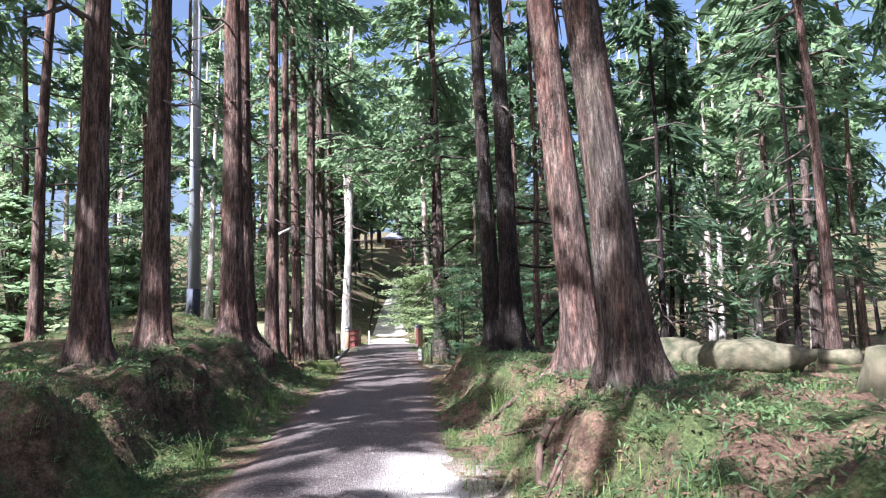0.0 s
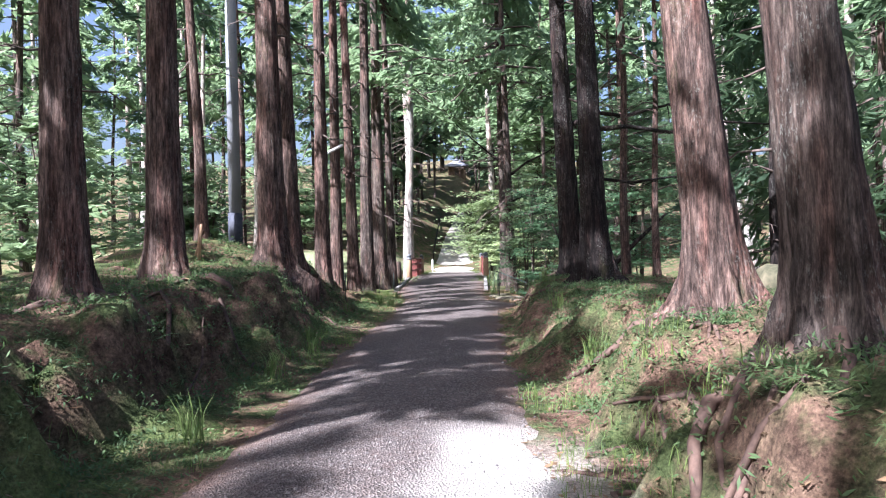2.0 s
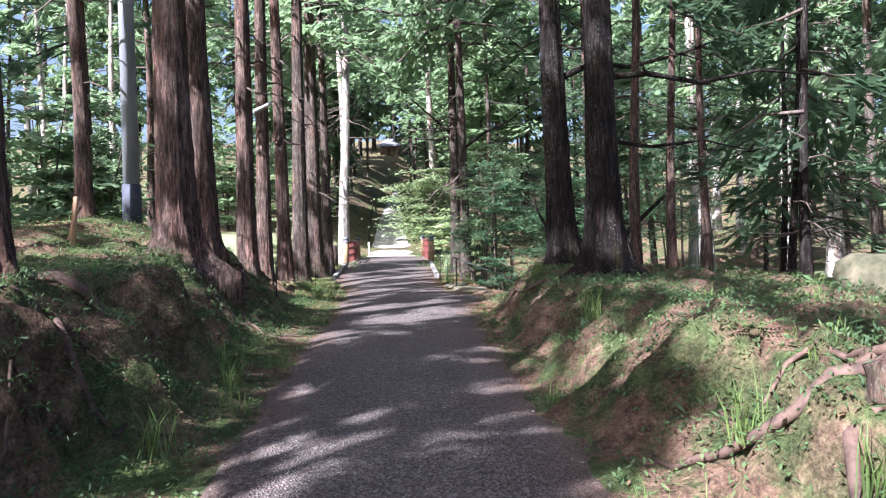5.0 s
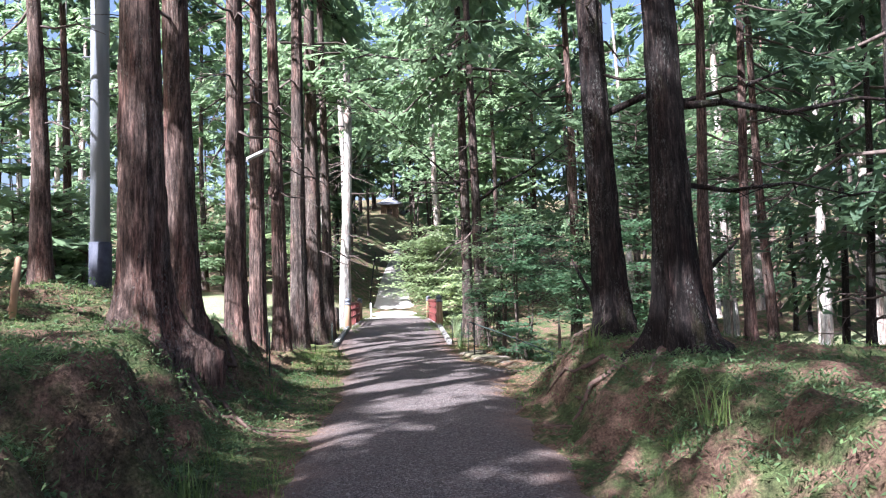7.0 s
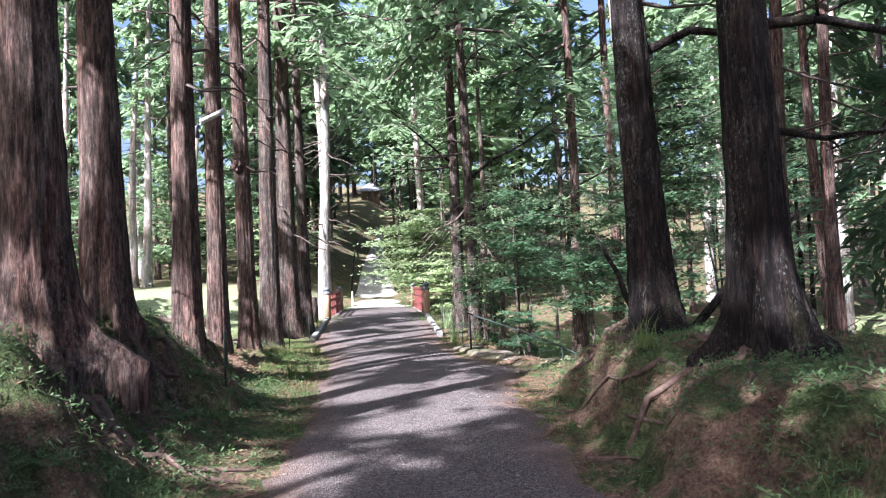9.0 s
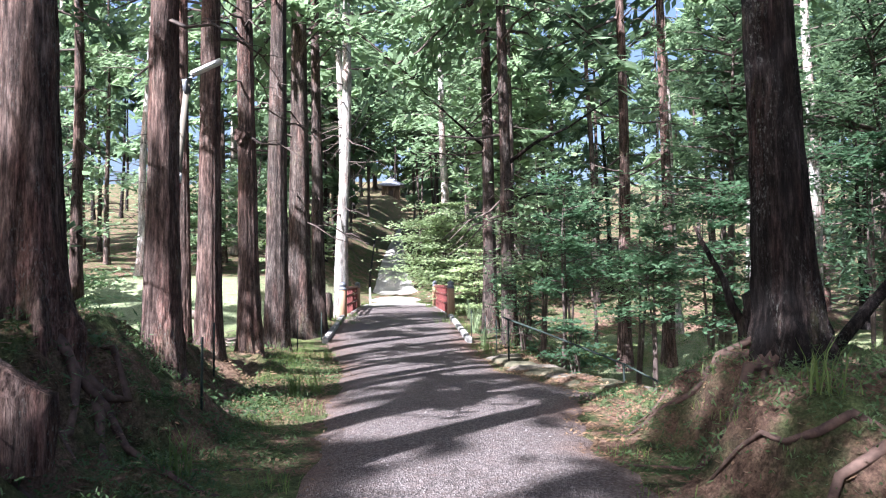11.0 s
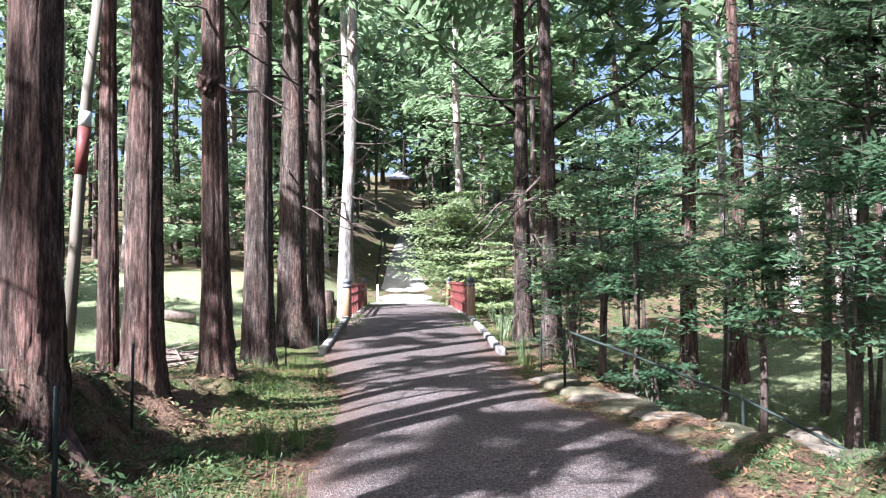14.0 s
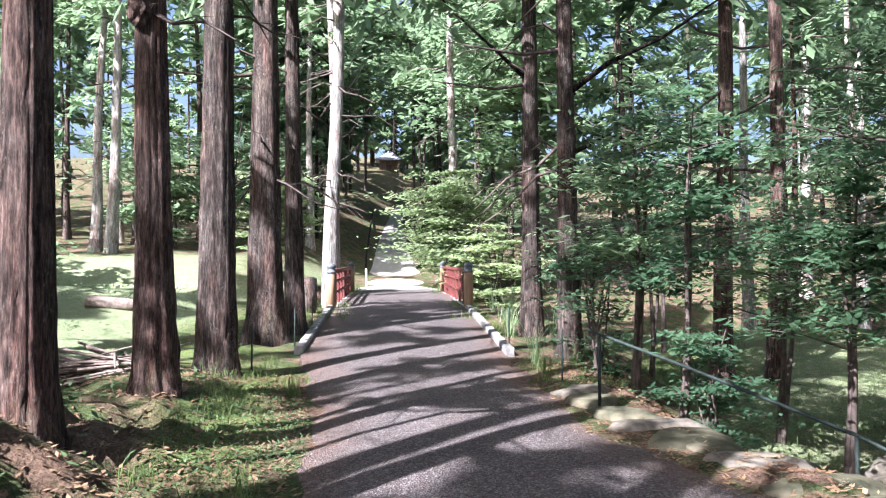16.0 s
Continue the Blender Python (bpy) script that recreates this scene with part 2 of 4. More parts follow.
def tube(path, radii, sides=8, cap=True, wob=0.0, rng=None):
    """Vertices and faces of a tapered tube along a path."""
    P = np.array(path, float)
    V, F = [], []
    for i, p in enumerate(P):
        d = P[min(i + 1, len(P) - 1)] - P[max(i - 1, 0)]
        d = d / (np.linalg.norm(d) + 1e-9)
        a = np.cross(d, (0, 0, 1.0) if abs(d[2]) < 0.9 else (1.0, 0, 0))
        a /= np.linalg.norm(a)
        b = np.cross(d, a)
        for k in range(sides):
            th = 2 * math.pi * k / sides
            r = radii[i] * (1 + (wob * (rng.random() - 0.5) if rng else 0))
            V.append(p + r * (math.cos(th) * a + math.sin(th) * b))
    for i in range(len(P) - 1):
        for k in range(sides):
            k2 = (k + 1) % sides
            F.append((i * sides + k, i * sides + k2, (i + 1) * sides + k2, (i + 1) * sides + k))
    if cap:
        F.append(tuple(range(sides - 1, -1, -1)))
        F.append(tuple((len(P) - 1) * sides + k for k in range(sides)))
    return V, F


def joined(parts):
    V, F = [], []
    for v, q in parts:
        o = len(V)
        V.extend(v)
        F.extend(tuple(i + o for i in f) for f in q)
    return V, F


def box(cx, cy, cz, sx, sy, sz, bev=0.0):
    bm = bmesh.new()
    bmesh.ops.create_cube(bm, size=1, matrix=Matrix.Translation((cx, cy, cz)) @ Matrix.Diagonal((sx, sy, sz, 1)))
    if bev:
        bmesh.ops.bevel(bm, geom=bm.edges[:], offset=bev, segments=2, affect="EDGES")
    bm.verts.index_update()
    out = [tuple(v.co) for v in bm.verts], [tuple(v.index for v in f.verts) for f in bm.faces]
    bm.free()
    return out


def leaf_quads(centres, length, width, rng, tilt=0.6, along=None, droop=0.0):
    """Diamond leaves round the given points: lengths and widths vary, normals lean up to tilt from straight up."""
    c = np.asarray(centres, float)
    n = len(c)
    az = rng.random(n) * 2 * np.pi if along is None else np.asarray(along) + (rng.random(n) - 0.5) * 1.6
    pit = (rng.random(n) - 0.5) * 2 * tilt - droop
    rol = (rng.random(n) - 0.5) * 2 * tilt
    L = length * (0.6 + 0.8 * rng.random(n))
    W = width * (0.6 + 0.8 * rng.random(n))
    d = np.stack([np.cos(az) * np.cos(pit), np.sin(az) * np.cos(pit), np.sin(pit)], 1)
    s = np.stack([-np.sin(az) * np.cos(rol), np.cos(az) * np.cos(rol), np.sin(rol)], 1)
    out = np.empty((n, 4, 3))
    out[:, 0] = c - d * L[:, None] / 2
    out[:, 1] = c + s * W[:, None] / 2 + d * (L * 0.08)[:, None]
    out[:, 2] = c + d * L[:, None] / 2
    out[:, 3] = c - s * W[:, None] / 2 + d * (L * 0.08)[:, None]
    return out.reshape(-1, 3)


def vnoise(x, y, seed=0):
    """Smooth lattice noise in -1..1."""
    x, y = np.asarray(x, float), np.asarray(y, float)
    xi, yi = np.floor(x).astype(np.int64), np.floor(y).astype(np.int64)
    fx, fy = x - xi, y - yi
    fx, fy = fx * fx * (3 - 2 * fx), fy * fy * (3 - 2 * fy)

    def h(a, b):
        k = (a * 374761393 + b * 668265263 + seed * 974711) & 0x7FFFFFFF
        k = ((k ^ (k >> 13)) * 1274126177) & 0x7FFFFFFF
        return ((k ^ (k >> 16)) & 0xFFFF) / 32767.5 - 1
    return (h(xi, yi) * (1 - fx) + h(xi + 1, yi) * fx) * (1 - fy) + (h(xi, yi + 1) * (1 - fx) + h(xi + 1, yi + 1) * fx) * fy


def smooth(a, b, x):
    t = np.clip((x - a) / (b - a), 0, 1)
    return t * t * (3 - 2 * t)


# ---- lie of the land ----
def road_mid(y):
    return np.interp(y, [-40, 0, 8, 14, 20, 27, 33, 42, 53, 90, 165, 260], [-0.6, -0.9, -1.1, -1.5, -1.8, -2.25, -3.0, -3.47, -4.1, -6.6, -11.0, -17])


def road_half(y):
    return np.interp(y, [0, 8, 14, 20, 27, 33, 40, 42, 53, 58, 75, 260], [1.25, 1.3, 1.4, 1.5, 1.55, 1.84, 2.1, 2.25, 2.25, 1.9, 1.35, 1.25])


def road_z(y):
    return np.interp(y, [-40, 30, 33, 42, 60, 64, 260], [0, 0, 0.08, 0.3, 0.3, 0.6, 33.5])


def land(x, y):
    x, y = np.asarray(x, float), np.asarray(y, float)
    m, w = road_mid(y), road_half(y)
    u, v = m - w - x, x - m - w
    z = road_z(y) - 0.03
    n1, n2, n3 = vnoise(x * 0.9, y * 0.9, 1), vnoise(x * 2.7, y * 2.7, 2), vnoise(x * 0.23, y * 0.23, 3)
    n4 = vnoise(x * 6.5, y * 6.5, 4)
    # earth bank beside the road with the first trees on its edge
    hl = np.interp(y, [-30, 19, 21, 23, 25.5, 28, 40, 60], [1.0, 1.05, 1.0, 0.75, 0.38, 0.13, 0.12, 0.0])
    z = z + hl * smooth(0.65, np.interp(y, [15, 18.5], [1.75, 2.5]), u + 0.4 * n1 + 0.26 * n2 + 0.12 * n4) + 0.06 * smooth(0, 0.8, u)
    z = z + 0.95 * np.exp(-((x + 8.0) / 2.4) ** 2 - ((y - 20.5) / 4.5) ** 2)
    rise = smooth(6.5, 12, -x) * np.interp(y, [26, 33, 60], [0, 0.0, 2.2])
    dip = smooth(6.0, 9.0, -x) * np.interp(y, [22, 28, 36, 46], [0, -0.55, -0.45, 0])
    z = z + rise + dip
    # the other bank, then low ground below the road
    hr = np.interp(y + 1.4 * np.clip(1.5 - v, -0.5, 1.2), [-30, 18, 20.9, 22.4, 23.6], [0.85, 0.85, 0.9, 0.45, 0.0])
    z = z + hr * smooth(0.15, 1.5, v + 0.4 * n1 + 0.26 * n2 + 0.12 * n4) * (1 - 0.4 * smooth(2.5, 5.5, v))
    drop_from = np.interp(y, [22.5, 25, 27, 30, 33], [1.3, 1.1, 0.5, 0.7, 1.6])
    z = z - 1.0 * smooth(0, 2.2, v - drop_from) * np.interp(y, [22.5, 25, 52, 62], [0, 1, 0.9, 0])
    # brook under the bridge
    z = z - 1.5 * np.exp(-((y - 47.5 - 0.1 * x) / 2.6) ** 4) * (smooth(-0.25, 0.5, u) + smooth(-0.25, 0.5, v))
    z = z - 0.5 * np.exp(-((y - 47.5 - 0.1 * x) / 2.8) ** 4) * (u < 0.3) * (v < 0.3)
    off = smooth(0.1, 1.4, np.maximum(u, v))
    z = z + off * (0.07 * n1 + 0.075 * n2 + 0.15 * n3 + 0.06 * n4 + 0.03 * vnoise(x * 13, y * 13, 5)) + 0.5 * n3 * smooth(8, 20, np.maximum(u, v))
    return z


def axis(fine_a, fine_b, step, far_a, far_b):
    """Even steps in the middle, growing ones outwards."""
    mid = list(np.arange(fine_a, fine_b, step))
    lo, hi, s = [fine_a], [fine_b], step
    while lo[-1] > far_a:
        s *= 1.16
        lo.append(lo[-1] - s)
    s = step
    while hi[-1] < far_b:
        s *= 1.12
        hi.append(hi[-1] + s)
    return np.array(lo[:0:-1] + mid + hi)


gx, gy = axis(-6.4, 3.4, 0.12, -420, 420), axis(2.0, 32.0, 0.16, -300, 520)
GX, GY = np.meshgrid(gx, gy)
GZ = land(GX, GY)
nx, ny = len(gx), len(gy)
verts = np.stack([GX.ravel(), GY.ravel(), GZ.ravel()], 1)
idx = np.arange(nx * ny).reshape(ny, nx)
faces = np.stack([idx[:-1, :-1], idx[:-1, 1:], idx[1:, 1:], idx[1:, :-1]], -1).reshape(-1, 4)
ground = tagged(mesh_object("ground", verts, faces, GROUND), "mossy forest floor with earth banks and litter", "ground", kind="structure")
MX, MY = verts[:, 0], verts[:, 1]
edge_n = 1.5 * vnoise(MX * 0.4, MY * 0.4, 8)


def field(name, values):
    a = ground.data.attributes.new(name, "FLOAT", "POINT")
    a.data.foreach_set("value", np.asarray(values, dtype=np.float32))


MU, MV = road_mid(MY) - road_half(MY) - MX, MX - road_mid(MY) - road_half(MY)
meadow = smooth(7.5, 9.5, -MX + 0.5 * edge_n) * smooth(31, 33, MY + edge_n) * (1 - smooth(50, 56, MY + 2 * edge_n)) * (1 - smooth(26, 34, -MX))
meadow = np.maximum(meadow, 0.8 * smooth(2.2, 4.2, MV + 0.5 * edge_n) * smooth(24, 26, MY + 0.5 * edge_n) * (1 - smooth(42, 46, MY + edge_n)) * smooth(-0.7, 0.1, vnoise(MX * 0.3, MY * 0.3, 12)))
meadow = np.maximum(meadow, 0.9 * smooth(0.3, 1.0, np.maximum(MU, MV)) * (1 - smooth(2.5, 4, np.maximum(MU, MV))) * smooth(54, 56, MY) * (1 - smooth(60, 64, MY)))
field("meadow", meadow)
lawn = smooth(24, 27, MY + edge_n) * smooth(0.1, 0.5, MU) * (1 - meadow) * (1 - smooth(44, 50, MY)) * 0.9
lawn = np.maximum(lawn, 0.75 * smooth(2, 4, MV) * smooth(25, 28, MY + edge_n) * (1 - smooth(44, 50, MY)) * (1 - meadow))
lawn = np.maximum(lawn, 0.6 * smooth(0.0, 0.3, MU) * (1 - smooth(0.6, 1.0, MU + 0.2 * edge_n)) * smooth(-0.2, 0.3, vnoise(MX * 1.1, MY * 0.8, 21)))
lawn = np.maximum(lawn, 0.55 * smooth(2.2, 4, MU) * (1 - smooth(22, 25, MY)) * smooth(-0.2, 0.5, vnoise(MX * 0.5, MY * 0.5, 31)))
lawn = lawn * (1 - smooth(-0.3, 0, MV) * (1 - smooth(1.6, 2.2, MV)) * smooth(20, 21, MY) * (1 - smooth(29, 30.5, MY)))
lawn = lawn * (1 - 0.9 * smooth(0.9, 1.6, MU + 0.3 * edge_n) * smooth(20, 22, MY) * (1 - smooth(29.5, 31.5, MY + 0.4 * edge_n)))
field("lawn", lawn * (0.3 + 0.7 * smooth(-0.35, 0.3, vnoise(MX * 0.9, MY * 0.9, 33))))
# sandy verge strip at y 3 to 9, sunlight included in its colour
field("sunlit_sand", 0.85 * smooth(-0.6, -0.2, MV) * (1 - smooth(0.05, 0.3, MV + 0.08 * edge_n)) * smooth(3.0, 4.0, MY) * (1 - smooth(7.5, 9.0, MY)))

# the road, one strip with ragged edges
ry = np.concatenate([np.arange(-20, 36, 0.2), np.arange(36, 260, 0.8)])
across = np.linspace(-1, 1, 21)
rv, red, rpale = [], [], []
for y in ry:
    rag_l = 0.16 * vnoise(y * 1.3, 5.5, 5) + 0.1 * vnoise(y * 3.7, 1.5, 6)
    rag_r = 1.0 * math.exp(-((y - 24.3) / 2.0) ** 2) + 0.2 * vnoise(y * 1.1, 9.5, 7) + 0.1 * vnoise(y * 3.1, 2.5, 8)
    calm = float(np.interp(y, [31, 33, 56, 60], [1, 0, 0, 1]))
    for a in across:
        h = float(road_half(y)) + calm * (rag_l if a < 0 else rag_r)
        x = float(road_mid(y)) + a * h
        e = abs(a) ** 6
        z = float(road_z(y)) + 0.035 * (1 - a * a) - 0.05 * e * calm + 0.008 * float(vnoise(x * 2, y * 2, 9))
        rv.append((x, y, z))
        red.append(float(smooth(0.58, 1.05, np.array(abs(a) + 0.15 * vnoise(x * 1.6, y * 1.1, 17)))))
        # last term, y 3 to 9: pale sand plus a painted pool of sunlight
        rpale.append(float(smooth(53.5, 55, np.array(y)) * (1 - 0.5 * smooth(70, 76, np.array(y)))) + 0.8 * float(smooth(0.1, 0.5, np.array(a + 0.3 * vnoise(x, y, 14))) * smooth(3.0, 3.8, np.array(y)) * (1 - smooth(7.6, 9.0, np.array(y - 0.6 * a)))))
k = len(across)
rf = [(i * k + j, i * k + j + 1, (i + 1) * k + j + 1, (i + 1) * k + j) for i in range(len(ry) - 1) for j in range(k - 1)]
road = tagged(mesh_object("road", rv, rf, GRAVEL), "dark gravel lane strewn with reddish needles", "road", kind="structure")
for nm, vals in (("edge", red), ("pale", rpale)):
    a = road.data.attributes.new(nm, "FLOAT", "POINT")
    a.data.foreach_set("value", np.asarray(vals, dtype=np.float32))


# ---- trees ----
def trunk_mesh(name, height, r, mat, seed, lean=(0, 0), flare=1.0, sides=36, rings=46, ridge=0.05, bend=0.0):
    """A trunk with a lobed root flare, a taper and vertical ridges of bark."""
    rng = np.random.default_rng(seed)
    ph = rng.random(6) * 6.28
    zs = np.concatenate([[-0.45, -0.15], np.linspace(0, 1, rings) ** 1.7 * height])
    th = np.arange(sides) * 2 * np.pi / sides
    lobes = 5 + seed % 3
    V = []
    rid = rng.normal(size=sides)
    rid2 = rng.normal(size=sides)
    for z in zs:
        q = max(z, 0)
        fl = 1.35 * flare * math.exp(-q / 0.3)
        lob = np.maximum(0, np.cos(lobes * th + ph[0] + 0.6 * np.sin(th + ph[1]))) ** 1.5 + 0.35 * np.cos(2 * th + ph[2])
        t = q / height
        rr = 0.76 * r * (1 - 0.82 * t) * (1 + 0.3 * fl + 0.55 * fl * lob + 0.3 * math.exp(-q / 1.9))
        fade = 0.5 + 0.5 * math.cos(q * 0.8 + ph[3])
        rr = rr * (1 + 0.03 * rng.normal(size=sides) * (q < 7) + ridge * np.maximum(-1.6, rid * fade + rid2 * (1 - fade)) * 0.9 + 0.035 * np.sin(3 * th + ph[4] + q * 0.35))
        ox = lean[0] * q + bend * math.sin(q * 0.5 + ph[5]) * min(1, q / 3)
        oy = lean[1] * q + bend * math.cos(q * 0.43 + ph[5]) * min(1, q / 3)
        V.extend(np.stack([ox + rr * np.cos(th), oy + rr * np.sin(th), np.full(sides, z)], 1))
    F = [(i * sides + k, i * sides + (k + 1) % sides, (i + 1) * sides + (k + 1) % sides, (i + 1) * sides + k) for i in range(len(zs) - 1) for k in range(sides)]
    F.append(tuple((len(zs) - 1) * sides + k for k in range(sides)))
    return mesh_object(name, V, F, mat)


def conifer_crown(seed, low, high, reach, boughs, per, length, width, mat, lean=(0, 0), bare=0):
    """Boughs and their hanging sprays: two meshes round the z axis."""
    rng = np.random.default_rng(seed)
    parts, C, A = [], [], []
    for k in range(boughs + bare):
        dead = k >= boughs
        t = rng.random() ** 0.85 if not dead else 0
        z0 = low + (high - low) * t if not dead else low * (0.35 + 0.75 * rng.random())
        ln = (reach * (1 - 0.8 * t) * (0.6 + 0.5 * rng.random())) if not dead else reach * (0.25 + 0.3 * rng.random())
        az = rng.random() * 2 * math.pi
        up = 0.25 - 0.5 * (1 - t) * rng.random()
        pts = []
        for s in np.linspace(0, 1, 4):
            pts.append((lean[0] * z0 + math.cos(az + 0.25 * s) * ln * s, lean[1] * z0 + math.sin(az + 0.25 * s) * ln * s, z0 + ln * (up * s - 0.28 * s * s + 0.06 * math.sin(6 * s + k))))
        parts.append(tube(pts, [0.045 * (ln / 3 + 0.3) * (1 - 0.8 * s) for s in np.linspace(0, 1, 4)], 3, False))
        if dead:
            for j in range(2):
                b = np.array(pts[1 + j])
                e = b + np.array([math.cos(az + (-1) ** j * 0.7), math.sin(az + (-1) ** j * 0.7), 0.15 - 0.4 * rng.random()]) * ln * 0.3
                parts.append(tube([b, (b + e) / 2 + (0, 0, 0.03), e], [0.012, 0.008, 0.003], 3, False))
            continue
        P = np.array(pts)
        s = 0.25 + 0.8 * rng.random(per) ** 0.8
        q = np.stack([np.interp(s, np.linspace(0, 1, 4), P[:, i]) for i in range(3)], 1)
        spread = 0.16 * ln * (1.15 - 0.5 * s)
        side = rng.normal(size=per) * spread
        q[:, 0] += -math.sin(az) * side
        q[:, 1] += math.cos(az) * side
        q[:, 2] += -np.abs(rng.normal(size=per)) * 0.22 - 0.25 * np.abs(side)
        C.append(q)
        A.append(np.full(per, az))
    wood = joined(parts)
    leaves = quads_mesh("foliage", leaf_quads(np.concatenate(C), length, width, rng, 0.7, np.concatenate(A), 0.35), mat)
    return wood, leaves


def make_tree(name, place, height, r, bark, seed, label, category, group, crown=None, lean=(0, 0), flare=1.0, sides=36, rings=46, bare=3, scale=1.0, bend=0.0):
    root = tagged(new(name), label, category, group)
    tr = trunk_mesh("trunk", height, r, bark, seed, lean, flare, sides, rings, bend=bend)
    tr.parent = root
    wood, leaves = crown
    br = mesh_object("branches", wood[0], wood[1], TWIG) if isinstance(wood, tuple) else new("branches", wood)
    br.parent = root
    br["kind"] = "stuff"
    fo = new("foliage", leaves)
    fo["kind"] = "stuff"
    fo.parent = root
    root.matrix_basis = pose(place[0], place[1], float(land(place[0], place[1])), 0, 0, 0)
    return root


# the rows of old trees along the lane: x, y, radius at eye height, bark, lean, height
OLD = [
    ("A", -4.79, 9.93, 0.255, BARK_RED, (0.004, 0), 0.8), ("B", -4.87, 12.38, 0.27, BARK_RED, (0.006, 0), 0.8),
    ("C", -5.13, 17.8, 0.35, BARK_RED, (-0.004, 0), 1.8), ("C2", -5.37, 19.9, 0.29, BARK_RED, (-0.012, 0), 0.7),
    ("D1", -5.35, 22.85, 0.25, BARK_RED, (0.006, 0), 0.35), ("D2", -5.56, 25.4, 0.235, BARK_RED, (0.008, 0), 0.45),
    ("D3", -5.98, 25.5, 0.12, BARK_RED, (-0.004, 0), 0.7),
    ("E", -5.63, 28.2, 0.25, BARK_RED, (-0.012, 0), 0.4), ("F", -5.57, 30.34, 0.31, BARK_GREY, (0.012, 0.0), 0.45),
    ("G", -5.83, 34.6, 0.41, BARK_GREY, (0.004, 0), 0.4), ("H", -5.48, 35.9, 0.25, BARK_GREY, (-0.008, 0), 0.3),
    ("P1", 1.89, 9.95, 0.285, BARK_RED, (-0.083, 0), 1.5), ("P2", 1.84, 7.16, 0.27, BARK_GREY, (-0.095, 0), 1.1),
    # Q1 and Q2 get their shade from the bark colour
    ("Q1", 1.39, 20.63, 0.31, BARK_DARK_SHADED, (-0.03, 0), 0.6), ("Q2", 1.66, 18.06, 0.31, BARK_DARK_SHADED, (-0.02, 0), 1.4),
    ("S1", -0.33, 35.6, 0.255, BARK_GREY, (-0.004, 0), 0.3), ("S2", -0.05, 32.71, 0.225, BARK_GREY, (-0.012, 0), 0.3),
]
old_crowns = [conifer_crown(100 + i, 11.0, 22, 3.4, 24, 70, 0.44, 0.11, LEAF_CEDAR, bare=9) for i in range(3)]
wide_crown = conifer_crown(109, 9.0, 22, 5.0, 40, 84, 0.55, 0.17, LEAF_BRIGHT, bare=9)
for i, (nm, x, y, r, bark, lean, fl) in enumerate(OLD):
    wood, leaves = old_crowns[i % 3] if y < 33 and nm != "S2" else wide_crown
    lw = ([(p[0] + lean[0] * p[2], p[1] + lean[1] * p[2], p[2]) for p in wood[0]], wood[1])
    old_tree = make_tree("cedar_tree", (x, y), 23, r, bark, 11 + i, ("tall cedar beside the lane, furrowed trunk painted in shade" if bark is BARK_DARK_SHADED else "tall cedar with red-brown shaggy bark on the bank" if bark is BARK_RED else "tall cypress with grey-brown striped bark by the lane"),
              "tree", "old trees lining the lane", (lw, leaves), lean, fl, sides=48 if y < 31 else 30, rings=52 if y < 31 else 30)
    if nm == "E":  # a swollen knot where a limb was lost
        bm = bmesh.new()
        bmesh.ops.create_icosphere(bm, subdivisions=3, radius=0.16)
        for v in bm.verts:
            v.co = Vector((v.co.x * 0.9, v.co.y * 0.7, v.co.z * 1.25)) * (1 + 0.5 * noise.noise(v.co * 14) + 0.25 * noise.noise(v.co * 31)) + Vector((-0.09, -0.17, 4.3))
        me = bpy.data.meshes.new("burl")
        bm.to_mesh(me)
        bm.free()
        me.materials.append(BARK_RED)
        burl = new("burl", me)
        burl.parent = old_tree

# the forest behind: a few kinds, repeated
rng = np.random.default_rng(5)
KINDS = []
